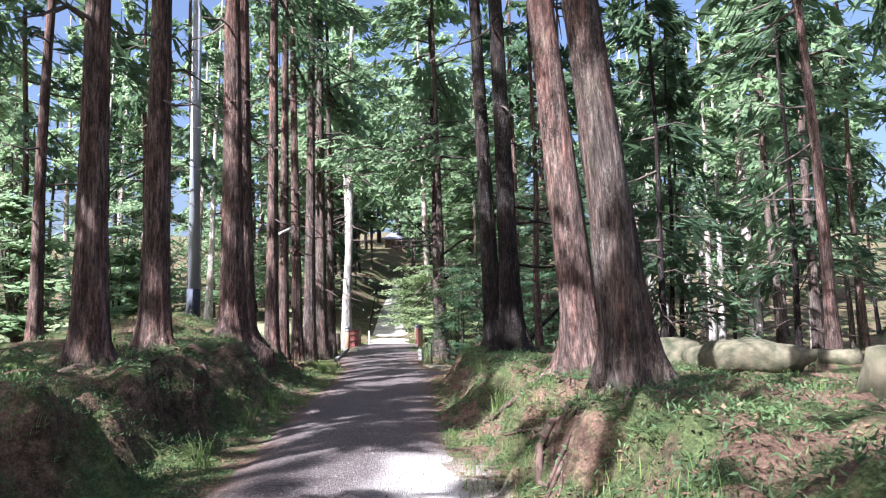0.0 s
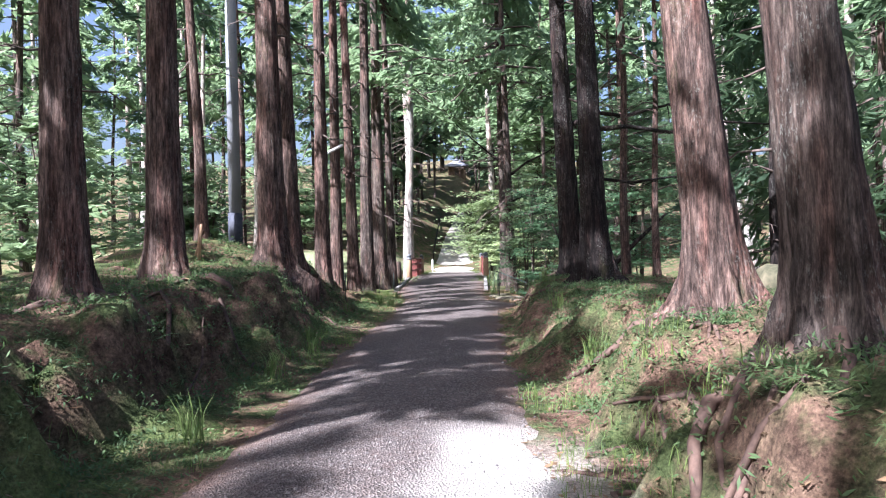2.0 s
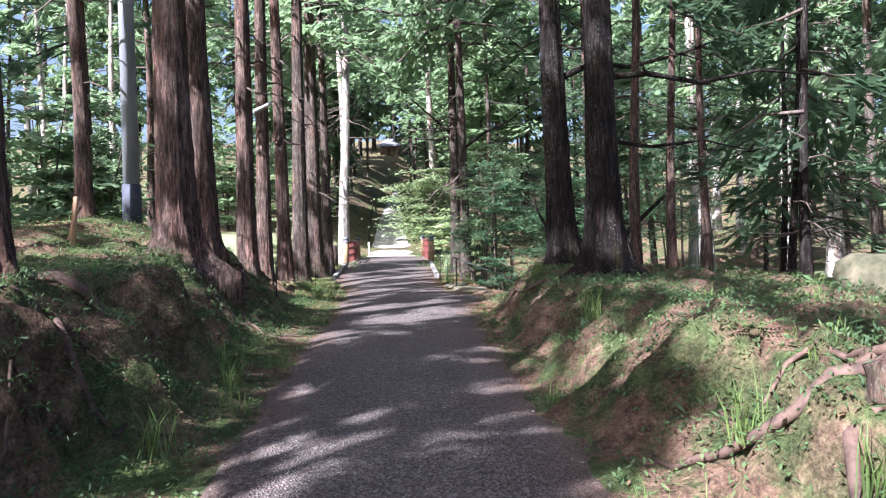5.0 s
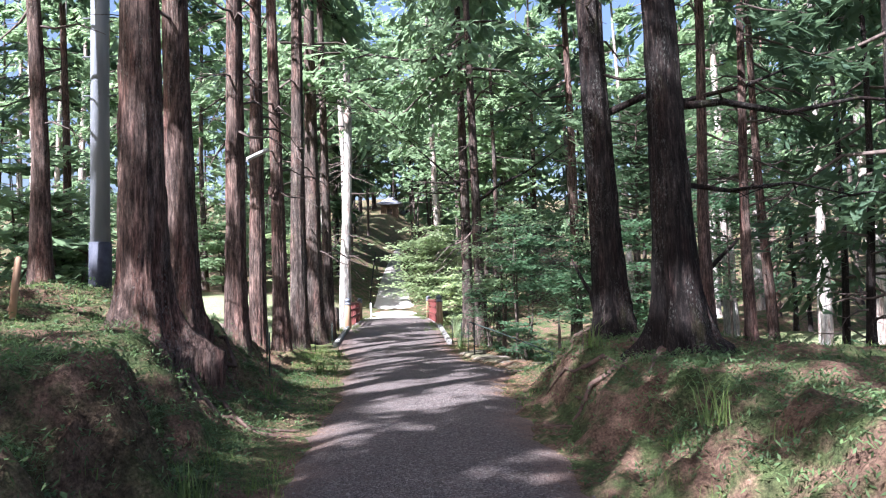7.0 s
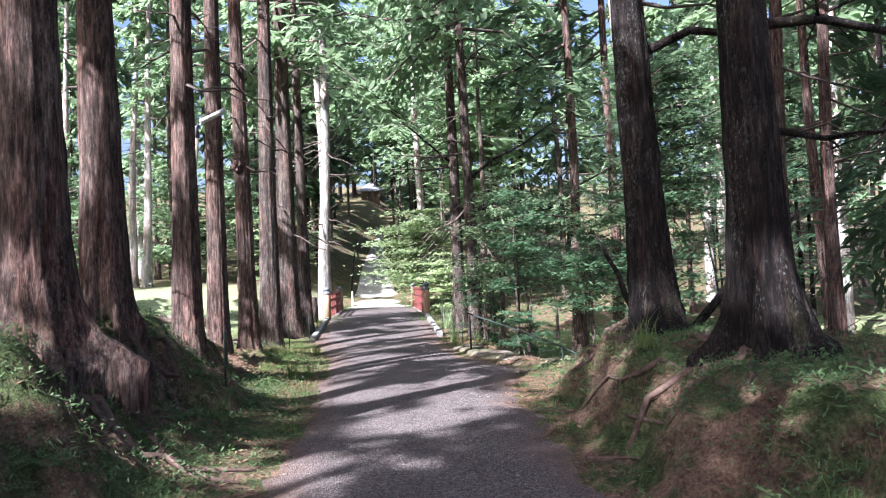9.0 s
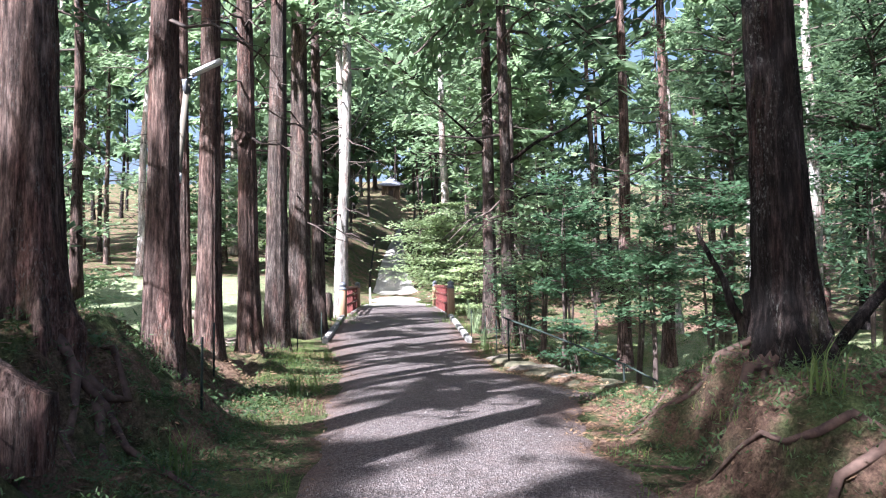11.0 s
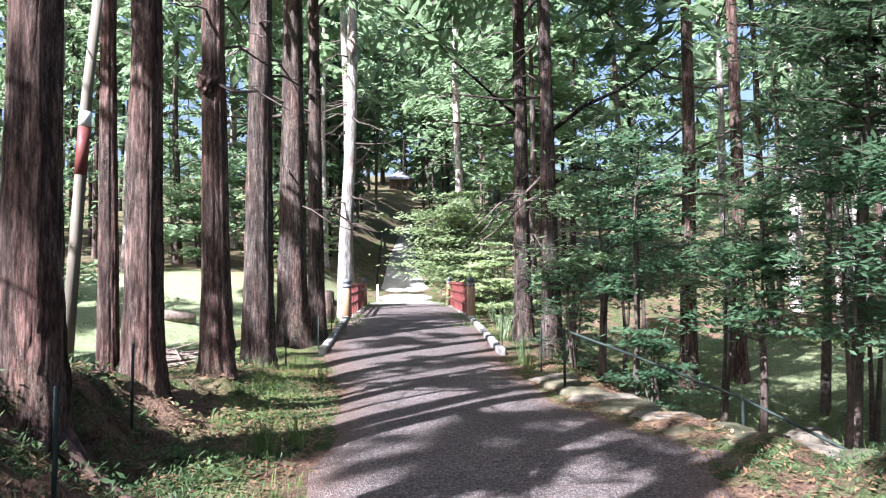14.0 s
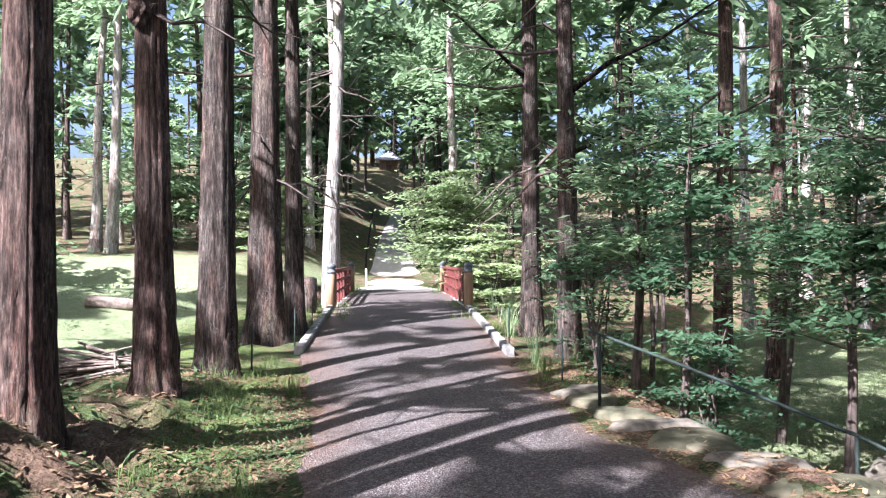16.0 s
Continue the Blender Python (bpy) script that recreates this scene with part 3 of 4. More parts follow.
for i, (bark, r, low, high, reach, mat, boughs, per, ln, wd, bare, lab, spot) in enumerate([
    (BARK_DARK_SHADED, 0.16, 4.5, 19, 3.2, LEAF_CEDAR, 40, 39, 0.78, 0.16, 7, "slim dark forest cedar with drooping green boughs", (20.0, 51.0)),
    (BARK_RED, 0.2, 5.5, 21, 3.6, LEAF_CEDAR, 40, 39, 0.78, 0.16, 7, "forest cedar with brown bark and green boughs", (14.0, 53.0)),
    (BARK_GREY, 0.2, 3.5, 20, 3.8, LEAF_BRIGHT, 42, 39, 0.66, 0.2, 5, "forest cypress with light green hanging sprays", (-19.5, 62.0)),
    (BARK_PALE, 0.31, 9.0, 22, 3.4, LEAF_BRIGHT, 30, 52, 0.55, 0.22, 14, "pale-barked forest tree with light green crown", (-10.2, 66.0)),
    (BARK_DARK_SHADED, 0.12, 2.6, 14, 2.6, LEAF_CEDAR, 32, 52, 0.66, 0.13, 7, "thin dark forest cedar with low boughs", (6.1, 20.5)),
    (BARK_DARK_SHADED, 0.2, 6.0, 21, 3.6, LEAF_CEDAR, 26, 30, 1.5, 0.5, 2, "distant forest cedar with dark trunk on the hillside", (-16, 84)),
    (BARK_GREY, 0.2, 2.5, 20, 4.0, LEAF_BRIGHT, 28, 32, 1.4, 0.55, 0, "distant light green tree on the hillside", (8, 80)),
    (BARK_RED, 0.19, 8.0, 21, 3.2, LEAF_CEDAR, 22, 46, 0.7, 0.16, 9, "tall bare-stemmed forest cedar with thin crown", (-12.4, 19.0)),
    # stands only out of view, added to break the sunlight into dapples
    (BARK_GREY, 0.2, 6.5, 21, 4.8, LEAF_CEDAR, 34, 24, 0.55, 0.27, 4, "tall unseen cypress with wide airy crown, added for dappled shade", (-13.5, 3.0)),
]):
    wood, leaves = conifer_crown(200 + i, low, high, reach, boughs, per, ln, wd, mat, bare=bare)
    KINDS.append(make_tree("forest_tree", spot, high + 1, r, bark, 300 + i, lab, "tree", "forest trees around the lane", (wood, leaves), (0, 0), 0.5, sides=8 if i in (5, 6) else 12, rings=9 if i in (5, 6) else 16, bend=0.06))

placed = [(x, y) for _, x, y, *_ in OLD] + [(20.0, 51.0), (14.0, 53.0), (-19.5, 62), (-10.2, 66), (6.1, 20.5), (-16, 84), (8, 80), (-12.4, 19.0), (-13.5, 3.0)]


def plant(kind, x, y, s=1.0):
    placed.append((x, y))
    copy_thing(KINDS[kind], pose(x, y, float(land(x, y)) - 0.1, rng.normal() * 1.2, rng.normal() * 1.2, rng.random() * 360) @ Matrix.Diagonal((s, s, s, 1)))


# trees told apart from the lane, plus unseen ones behind added for dappled shade
for kind, x, y, s in [(3, -6.42, 47.9, 1.3), (3, -6.75, 51.8, 1.15), (3, -1.2, 60.0, 1.25), (3, -17.2, 53.5, 1.1), (3, -18.4, 54.6, 1.0), (7, 2.45, 19.2, 0.6), (7, 3.17, 19.5, 0.55), (7, 4.93, 35.6, 1.2), (7, 3.37, 34.5, 1.2),
                      (7, -7.8, 20.4, 0.9), (7, -11.4, 33.2, 1.1), (7, -12.6, 30.8, 1.0), (7, 9.2, 17.5, 1.0), (7, -8.8, 15.8, 0.9), (4, 7.0, 23.0, 0.9), (3, 8.6, 34.0, 0.8), (3, 10.2, 38.0, 0.75),
                      (3, 13.0, 36.0, 0.8), (3, 15.0, 40.0, 0.85), (3, 8.0, 44.0, 0.8), (3, 18, 36, 0.9), (3, 12.2, 43, 0.9), (7, 17, 30, 1.0), (4, 10.5, 22, 1.0), (4, 12.5, 19, 1.0), (4, 8.4, 26.5, 1.0), (7, 5.2, 23.2, 0.7),
                      # kinds 7 and 8 nearer than y 10: out of view, added for shade
                      (7, -15.5, 27.0, 1.0), (7, -10, 1.5, 1.0), (7, -8.6, 7.2, 1.0), (7, -11.6, 5.0, 1.0), (7, -14, -5, 1.0), (7, -17, 4, 1.0), (7, -17, -10, 1.0), (7, -5.9, 4.5, 1.0), (7, -4.7, -0.6, 1.0), (7, -4.2, -6.5, 1.0), (7, -7.5, -9, 1.0), (2, 15, 33, 1.3), (2, 20, 44, 1.3), (2, 11, 47, 1.2), (7, 4, -4, 1.0), (8, -12.2, 6.6, 1.0), (8, -9.5, 3.6, 0.95), (2, -22, 34, 1.35), (2, -28, 43, 1.4), (2, -25, 25, 1.35), (2, 13.5, 27, 1.3), (2, 19, 27, 1.35), (1, 24, 36, 1.35), (8, -17, 9, 1.0), (8, -6.8, -9.5, 1.05), (8, -17.5, -1.5, 1.1), (8, -1.8, -12.5, 1.0)]:
    plant(kind, x, y, s)


def wood_lot(count, x_of, y_from, y_to, gap, kinds, clear, grow=0.85):
    tries, made = 0, 0
    while made < count and tries < 9000:
        tries += 1
        y = y_from + (y_to - y_from) * rng.random()
        x = x_of(y)
        if abs(x - float(road_mid(y))) < clear or min((x - a) ** 2 + (y - b) ** 2 for a, b in placed) < gap * gap:
            continue
        if -36 < x < -6 and 23 < y < 52:
            continue
        made += 1
        plant(kinds[int(rng.random() * len(kinds))], x, y, grow + 0.4 * rng.random())


wood_lot(16, lambda y: 8 + rng.random() * (4 + 0.62 * y), 17, 52, 2.6, (4, 4, 0, 2, 3, 7), 8)
wood_lot(5, lambda y: -17 - rng.random() * 0.5 * y, 14, 30, 3.0, (7, 7, 2), 7)
wood_lot(18, lambda y: -13 - rng.random() * 0.55 * y, 58, 74, 3.2, (2, 2, 3, 1, 2), 3.5, 1.05)
wood_lot(17, lambda y: 2 + rng.random() * 0.58 * y, 54, 74, 3.2, (2, 0, 2, 3, 1), 5.5, 1.05)
wood_lot(17, lambda y: -4 - rng.random() * 14, 68, 112, 2.2, (5, 5, 5, 6), 4.4)
wood_lot(36, lambda y: -7 + (rng.random() - 0.5) * 1.25 * y, 74, 135, 3.4, (5, 6, 6, 5), 5.2, 1.1)
wood_lot(22, lambda y: -10 + (rng.random() - 0.5) * 0.7 * y, 130, 200, 3.6, (5, 6), 5.5, 1.3)
wood_lot(22, lambda y: -11.5 + (rng.random() - 0.5) * 44, 169, 188, 2.0, (5, 6, 6), 0, 1.3)
wood_lot(14, lambda y: float(road_mid(y)) - 5.0 - rng.random() * 9, 98, 165, 2.0, (5, 5, 6), 4.6, 1.1)
wood_lot(12, lambda y: float(road_mid(y)) + 5.0 + rng.random() * 9, 92, 165, 2.0, (5, 6, 6), 4.6, 1.1)


def leafy(name, place, height, spread, n, length, width, mat, seed, label, group="", stems=4, low=0.15, base_r=0.05, level=None, leafs=0.5, flat=0.22, per_twig=90):
    """A broadleaf shrub or small tree: stems, twigs and layered sprays of leaves with gaps."""
    r2 = np.random.default_rng(seed)
    root = tagged(new(name), label, "shrub" if height < 4 else "tree", group)
    parts, C = [], []
    twigs = max(12, n // per_twig)
    tips = []
    for k in range(stems):
        az = r2.random() * 6.28
        ln = height * (0.7 + 0.3 * r2.random())
        out = spread * (0.12 + 0.25 * r2.random())
        p = [(math.cos(az) * out * s ** 1.5 + 0.06 * math.sin(5 * s + k), math.sin(az) * out * s ** 1.5 + 0.06 * math.cos(4 * s + k), ln * s - 0.15 * (s == 0)) for s in np.linspace(0, 1, 7)]
        parts.append(tube(p, [base_r * (1 - 0.85 * s) for s in np.linspace(0, 1, 7)], 6, False))
        tips.append(np.array(p))
    for k in range(twigs):
        st = tips[k % stems]
        t = low + (1 - low) * r2.random()
        b = np.array([np.interp(t, np.linspace(0, 1, 7), st[:, i]) for i in range(3)])
        az = r2.random() * 6.28
        ln = spread * (0.35 + 0.65 * r2.random()) * (1 - 0.65 * max(0, t - 0.3) ** 1.2) * (0.5 + 0.5 * min(1, t / 0.35))
        e = b + np.array([math.cos(az) * ln, math.sin(az) * ln, ln * (0.25 - 0.2 * r2.random())])
        parts.append(tube([b, (b + e) / 2 + (0, 0, 0.05 * ln), e], [base_r * 0.3, base_r * 0.2, 0.004], 4, False))
        m = n // twigs
        s = 0.3 + 0.75 * r2.random(m)
        q = b + (e - b) * s[:, None]
        w = ln * 0.28
        q = q + np.stack([r2.normal(size=m) * w, r2.normal(size=m) * w, r2.normal(size=m) * w * flat + 0.05 * ln * np.sin(3 * s)], 1)
        C.append(q)
    V, F = joined(parts)
    st = mesh_object("branches", V, F, TWIG)
    st.parent = root
    st["kind"] = "stuff"
    fo = new("foliage", quads_mesh("foliage", leaf_quads(np.concatenate(C), length, width, r2, leafs), mat))
    fo.parent = root
    fo["kind"] = "stuff"
    root.matrix_basis = pose(place[0], place[1], (float(land(*place)) if level is None else level) - 0.05)
    return root


leafy("maple_tree", (-1.5, 57.8), 6.8, 3.7, 18000, 0.27, 0.12, LEAF_MAPLE, 21, "pale green spreading maple beside the bridge", "", 7, 0.12, leafs=0.45, flat=0.15, per_twig=130)
leafy("maple_tree", (-9.2, 50.8), 6.0, 2.5, 4000, 0.32, 0.14, LEAF_MAPLE, 22, "light green layered maple behind the pale trunk", level=0.3, leafs=0.4, flat=0.1, per_twig=130)
leafy("maple_tree", (0.2, 50.6), 4.6, 2.4, 4500, 0.28, 0.12, LEAF_MAPLE, 23, "blue-green layered maple over the brook", level=-0.8, leafs=0.4, flat=0.1, per_twig=130)
# undergrowth below the lane
UNDER = [(0.41, 30.3, 4.2, 1.7), (0.63, 28.9, 3.4, 1.3), (3.1, 27.4, 4.6, 1.6), (2.3, 28.2, 3.6, 1.3), (2.6, 30.5, 4.8, 2.0), (4.4, 29.0, 4.4, 1.9), (1.6, 33.5, 4.4, 1.9), (5.6, 26.5, 4.4, 1.8), (6.8, 31.5, 5.0, 2.2), (3.4, 38.5, 5.0, 2.2)]
for i, (x, y, h, s) in enumerate(UNDER):
    leafy("understory_tree", (x, y), h + 0.8, s, 2900, 0.14, 0.06, LEAF_DARK if i % 4 else LEAF_BRIGHT, 40 + i, "thin-stemmed young tree with fine dark green leaves", "young trees below the lane", 2, 0.4, base_r=0.045)
for i, (x, y, h, s) in enumerate([(0.1, 31.2, 2.3, 1.1), (0.9, 28.6, 1.7, 0.9), (0.6, 34.0, 2.6, 1.2)]):
    leafy("shrub", (x, y), h, s, 1900, 0.11, 0.05, LEAF_DARK, 150 + i, "dense dark green shrub below the lane edge", "shrubs below the lane", 5, 0.08, base_r=0.025)
for i, (x, y, h, s) in enumerate([(3.9, 28.6, 8.0, 2.2), (4.8, 31.2, 9.0, 2.6), (6.6, 27.6, 8.6, 2.8)]):
    leafy("young_cedar", (x, y), h, s, 4600, 0.26, 0.055, LEAF_CEDAR, 170 + i, "young cedar with dark layered sprays of needles", "young cedars below the lane", 1, 0.5, base_r=0.1)
# light green young growth behind the left-hand rows
for i, (x, y, h, s) in enumerate([(-13, 29, 7, 3.2), (-18, 26, 8, 3.5), (-14.0, 62, 9, 4), (-18, 60, 10, 4.5), (-25, 57, 10, 4.5), (-33, 50, 10, 4.5), (-16.5, 35.5, 7, 3.0), (-24, 33, 9, 4), (-32, 40, 9, 4.2), (-12.0, 69, 8, 3.5), (-14, 24, 6, 2.6), (-10.8, 27.5, 5, 2.2), (-19, 45, 6, 3.0), (-15.5, 57, 6, 2.6)]):
    leafy("broadleaf_tree", (x, y), h, s, 3000, 0.38, 0.18, LEAF_BRIGHT, 70 + i, "bright green young broadleaf tree at the wood's edge", "young growth at the wood's edge", 4, 0.12, base_r=0.07)
for i, (x, y, h, sp) in enumerate([(5.2, 74, 30, 7.0), (-3.4, 84, 30, 7.0), (-10.6, 88, 30, 7.0), (-10.8, 110, 34, 8.0), (-5.0, 118, 34, 8.0), (0.2, 66, 26, 6.0), (-11.6, 68, 26, 6.0), (-1.2, 77, 30, 6.5), (-12.5, 80, 30, 6.5), (3.0, 61, 19, 4.6), (-2.2, 93, 34, 7.5), (-13.5, 96, 34, 7.5)]):
    leafy("canopy_tree", (x, y), h, sp, 4400, 0.62 + 0.0045 * (y - 60), 0.29 + 0.002 * (y - 60), LEAF_BRIGHT, 120 + i, "tall leafy tree arching light green over the hill path", "tall leafy trees past the bridge", 4, 0.42, base_r=0.13)


# ---- the bridge ----
def bridge_side(side):
    """One railing: round wooden end posts with dark caps, red uprights and rails."""
    root = tagged(new("bridge_railing"), "red-painted timber bridge railing with capped posts", "railing", "railings of the bridge")
    y0, y1, n = 42.0, 53.0, 8
    off = 2.07 * side
    def spot(y):
        return float(road_mid(y)) + off, y, float(road_z(y))
    for y in (y0, y1):
        x, _, z = spot(y)
        post = mesh_object("post", *tube([(x, y, z - 0.2), (x, y, z + 1.0), (x, y, z + 1.05)], [0.15, 0.145, 0.13], 18), POST_WOOD)
        post.parent = root
        cap = mesh_object("cap", *tube([(x, y, z + 1.05), (x, y, z + 1.1), (x, y, z + 1.12), (x, y, z + 1.2), (x, y, z + 1.23), (x, y, z + 1.29), (x, y, z + 1.33), (x, y, z + 1.36)],
                                       [0.155, 0.155, 0.12, 0.12, 0.15, 0.13, 0.07, 0.015], 18), CAP_METAL)
        cap.parent = root
        tagged(cap, "dark metal onion cap")
    for k in range(1, n):
        x, y, z = spot(y0 + (y1 - y0) * k / n)
        up = mesh_object("upright", *box(x, y, z + 0.56, 0.11, 0.11, 1.16, 0.012), VERMILION, False)
        up.parent = root
    for h, t in ((1.1, 0.1), (0.78, 0.08), (0.42, 0.08)):
        a, b = Vector(spot(y0 + 0.1)), Vector(spot(y1 - 0.1))
        V, F = box(0, 0, 0, t, (b - a).length, t, 0.01)
        rail = mesh_object("rail", V, F, VERMILION, False)
        d = b - a
        rail.matrix_basis = Matrix.Translation((a + b) / 2 + Vector((0, 0, h))) @ d.to_track_quat("Y", "Z").to_matrix().to_4x4()
        rail.parent = root


bridge_side(-1)
bridge_side(1)


def deck_beam(side):
    y0, y1 = 41.6, 53.4
    x0, x1 = float(road_mid(y0)), float(road_mid(y1))
    V, F = box(0, 0, 0, 0.36, math.hypot(y1 - y0, x1 - x0), 0.5, 0.02)
    b = mesh_object("bridge_beam", V, F, CONCRETE, False)
    b.matrix_basis = Matrix.Translation(((x0 + x1) / 2 + 2.1 * side, 47.5, 0.06)) @ Vector((x1 - x0, y1 - y0, 0)).to_track_quat("Y", "Z").to_matrix().to_4x4()
    tagged(b, "grey concrete edge beam of the bridge deck", "bridge beam", kind="structure")


deck_beam(-1)
deck_beam(1)


def kerb(pts, name="kerb"):
    """Kerb stones end to end along a line."""
    root = tagged(new(name), "pale concrete kerb along the bridge approach", "kerb", kind="structure")
    for (xa, ya), (xb, yb) in zip(pts, pts[1:]):
        d = Vector((xb - xa, yb - ya, 0))
        st = mesh_object("kerb_stone", *box(0, 0, 0, 0.16, d.length - 0.008, 0.26, 0.015), CONCRETE, False)
        ym = (ya + yb) / 2
        st.matrix_basis = Matrix.Translation(((xa + xb) / 2, ym, float(road_z(ym)) - 0.02)) @ d.to_track_quat("Y", "Z").to_matrix().to_4x4()
        st.parent = root


kerb([(-4.88 - 0.075 * i, 33.0 + 1.0 * i) for i in range(10)])
kerb([(-1.12 - 0.035 * i, 32.6 + 1.0 * i) for i in range(10)])


# ---- handrail and edging stones by the steps ----
def handrail():
    root = tagged(new("handrail"), "thin dark green metal handrail beside the steps", "handrail")
    top = [(-0.52, 28.35, 0.86), (0.15, 27.2, 0.62), (1.2, 26.1, 0.2), (2.1, 24.9, -0.3), (2.9, 23.7, -0.75)]
    a = mesh_object("rail", *tube([(-0.62, 28.5, 0.9)] + top, [0.018] * 6, 10), RAIL_GREEN)
    a.parent = root
    for x, y, z in (top[0], top[2], top[3]):
        p = mesh_object("post", *tube([(x, y, z - 0.92), (x, y, z)], [0.02, 0.02], 10), RAIL_GREEN)
        p.parent = root
        f = mesh_object("foot", *tube([(x, y, z - 0.89), (x, y, z - 0.86), (x, y, z - 0.85)], [0.075, 0.07, 0.03], 12), CONCRETE)
        f.parent = root


handrail()


def rock(name, place, size, seed, mat, label, group="", sunk=0.25, parent=None):
    bm = bmesh.new()
    bmesh.ops.create_icosphere(bm, subdivisions=3, radius=0.5)
    for v in bm.verts:
        q = v.co * 1.7 + Vector((seed * 7.1, seed * 3.3, 0))
        k = 1 + 0.42 * noise.noise(q) + 0.2 * noise.noise(q * 2.3) + 0.07 * noise.noise(q * 7)
        v.co = Vector((v.co.x * size[0], v.co.y * size[1], v.co.z * size[2])) * k
        v.co.z = min(v.co.z, 0.40 * size[2] + 0.05 * noise.noise(q * 3) * size[2])
    me = bpy.data.meshes.new(name)
    bm.to_mesh(me)
    bm.free()
    me.materials.append(mat)
    me.shade_smooth()
    ob = new(name, me)
    ob.matrix_basis = pose(place[0], place[1], float(land(place[0], place[1])) + size[2] * (0.5 - sunk) if len(place) < 3 else place[2], 0, 0, seed * 47 % 360)
    if label:
        tagged(ob, label, "rock", group)
    return ob


for i, (p, sz) in enumerate([((5.55, 14.0), (2.3, 1.4, 0.95)), ((4.85, 15.6), (1.5, 1.2, 1.15)), ((3.95, 6.3), (0.9, 0.8, 0.8)), ((4.3, 5.9), (0.6, 0.5, 0.4)), ((7.6, 14.8), (1.1, 0.9, 0.5))]):
    rock("boulder", p, sz, 3 + i, MOSSY, "mossy grey-brown boulder lying on the forest floor", "boulders among the trees", 0.3)
stones_line = [(-0.66, 29.5), (-0.6, 28.9), (-0.42, 28.0), (-0.3, 27.45), (-0.14, 26.9), (0.02, 26.4), (0.2, 25.85), (0.4, 25.3), (0.66, 24.75), (0.98, 24.3), (1.4, 24.0), (1.85, 23.75)]
for i, (x, y) in enumerate(stones_line):
    rock("edging_stone", (x + 0.12, y, -0.13), (0.9 + 0.3 * random.random(), 0.6 + 0.2 * random.random(), 0.44), 20 + i, MOSSY if i % 3 else STONE, "flat tan field stone edging the lane", "edging stones along the lane")
for i in range(16):
    x, y = 1.3 + 3.2 * random.random(), 24.6 + 4.5 * random.random()
    sz = 0.4 + 0.5 * random.random()
    rock("stream_stone", (x, y), (sz, sz * 0.8, sz * 0.6), 50 + i, STONE, "grey tumbled stone on the low ground", "stones on the low ground", 0.35)


# ---- poles, stakes and small things ----
def utility_pole(x, y):
    z = float(land(x, y))
    root = tagged(new("utility_pole"), "grey concrete utility pole with dark wrapped foot", "utility pole")
    a = mesh_object("shaft", *tube([(x, y, z + 0.85), (x + 0.02, y, z + 11)], [0.165, 0.125], 20), POLE_GREY)
    b = mesh_object("wrap", *tube([(x, y, z - 0.3), (x, y, z + 0.9)], [0.19, 0.185], 20), POLE_WRAP)
    tagged(b, "dark blue-black protective wrap")
    c = mesh_object("step_bolt", *joined([tube([(x - 0.3, y, z + h), (x + 0.3, y, z + h)], [0.012, 0.012], 6) for h in (3.5, 4.2, 4.9, 5.6, 6.3)]), CAP_METAL)
    c["kind"] = "stuff"
    for o in (a, b, c):
        o.parent = root


utility_pole(-7.3, 21.4)


def lamp_post(x, y):
    z = float(land(x, y))
    root = tagged(new("street_lamp"), "slim leaning wooden pole with red-white band and lamp", "street lamp")
    path = [(x - 0.1, y, z - 0.2), (x, y, z + 1.2), (x + 0.1, y, z + 2.6), (x + 0.22, y, z + 3.75)]
    a = mesh_object("shaft", *tube(path, [0.065, 0.057, 0.05, 0.043], 14), BAMBOO)
    b = mesh_object("band", *tube([(x + 0.045, y, z + 1.85), (x + 0.075, y, z + 2.3)], [0.057, 0.055], 14), VERMILION)
    tagged(b, "red painted band")
    w = mesh_object("band", *tube([(x + 0.077, y, z + 2.31), (x + 0.09, y, z + 2.45)], [0.056, 0.054], 14), WHITE_PLASTIC)
    arm = mesh_object("bracket", *tube([(x + 0.22, y, z + 3.6), (x + 0.2, y, z + 3.8), (x + 0.32, y - 0.05, z + 3.86)], [0.05, 0.06, 0.03], 10), CAP_METAL)
    V, F = box(0, 0, 0, 0.5, 0.13, 0.07, 0.02)
    head = mesh_object("lamp_head", V, F, WHITE_PLASTIC, False)
    head.matrix_basis = pose(x + 0.53, y - 0.08, z + 3.97, 0, -24, 0)
    for o in (a, b, w, arm, head):
        o.parent = root


lamp_post(-5.75, 24.3)


def stake(x, y, h, r, mat, label, cat, lean=(0, 0), group="", sides=8):
    z = float(land(x, y))
    V, F = tube([(x, y, z - 0.15), (x + lean[0] * h * 0.5, y + lean[1] * h * 0.5, z + h * 0.5), (x + lean[0] * h, y + lean[1] * h, z + h), (x + lean[0] * h, y + lean[1] * h, z + h + 0.3 * r)], [r * 1.05, r, r * 0.96, r * 0.5], sides)
    ob = mesh_object(cat.replace(" ", "_"), V, F, mat)
    tagged(ob, label, cat, group)


stake(-6.81, 17.88, 0.75, 0.045, POST_WOOD, "short tan wooden stake on the bank", "wooden stake", (0.12, 0))
stake(-7.0, 18.1, 0.5, 0.02, POST_WOOD, "thin tan stick leaning beside a stake", "stick", (0.5, 0))
stake(-5.95, 40.6, 0.95, 0.2, BARK_GREY, "short weathered wooden bollard beside the bridge", "bollard", sides=16)
for x, y in [(-5.0, 23.8), (-5.2, 30.9), (-5.1, 33.8), (-0.75, 31.9), (-1.0, 34.0), (-0.6, 30.4), (-5.3, 37.0), (-4.4, 21.4)]:
    stake(x, y, 0.75, 0.014, RAIL_GREEN, "thin dark iron stake at the verge", "iron stake", (0.01, 0.01), "iron stakes along the verge", 6)


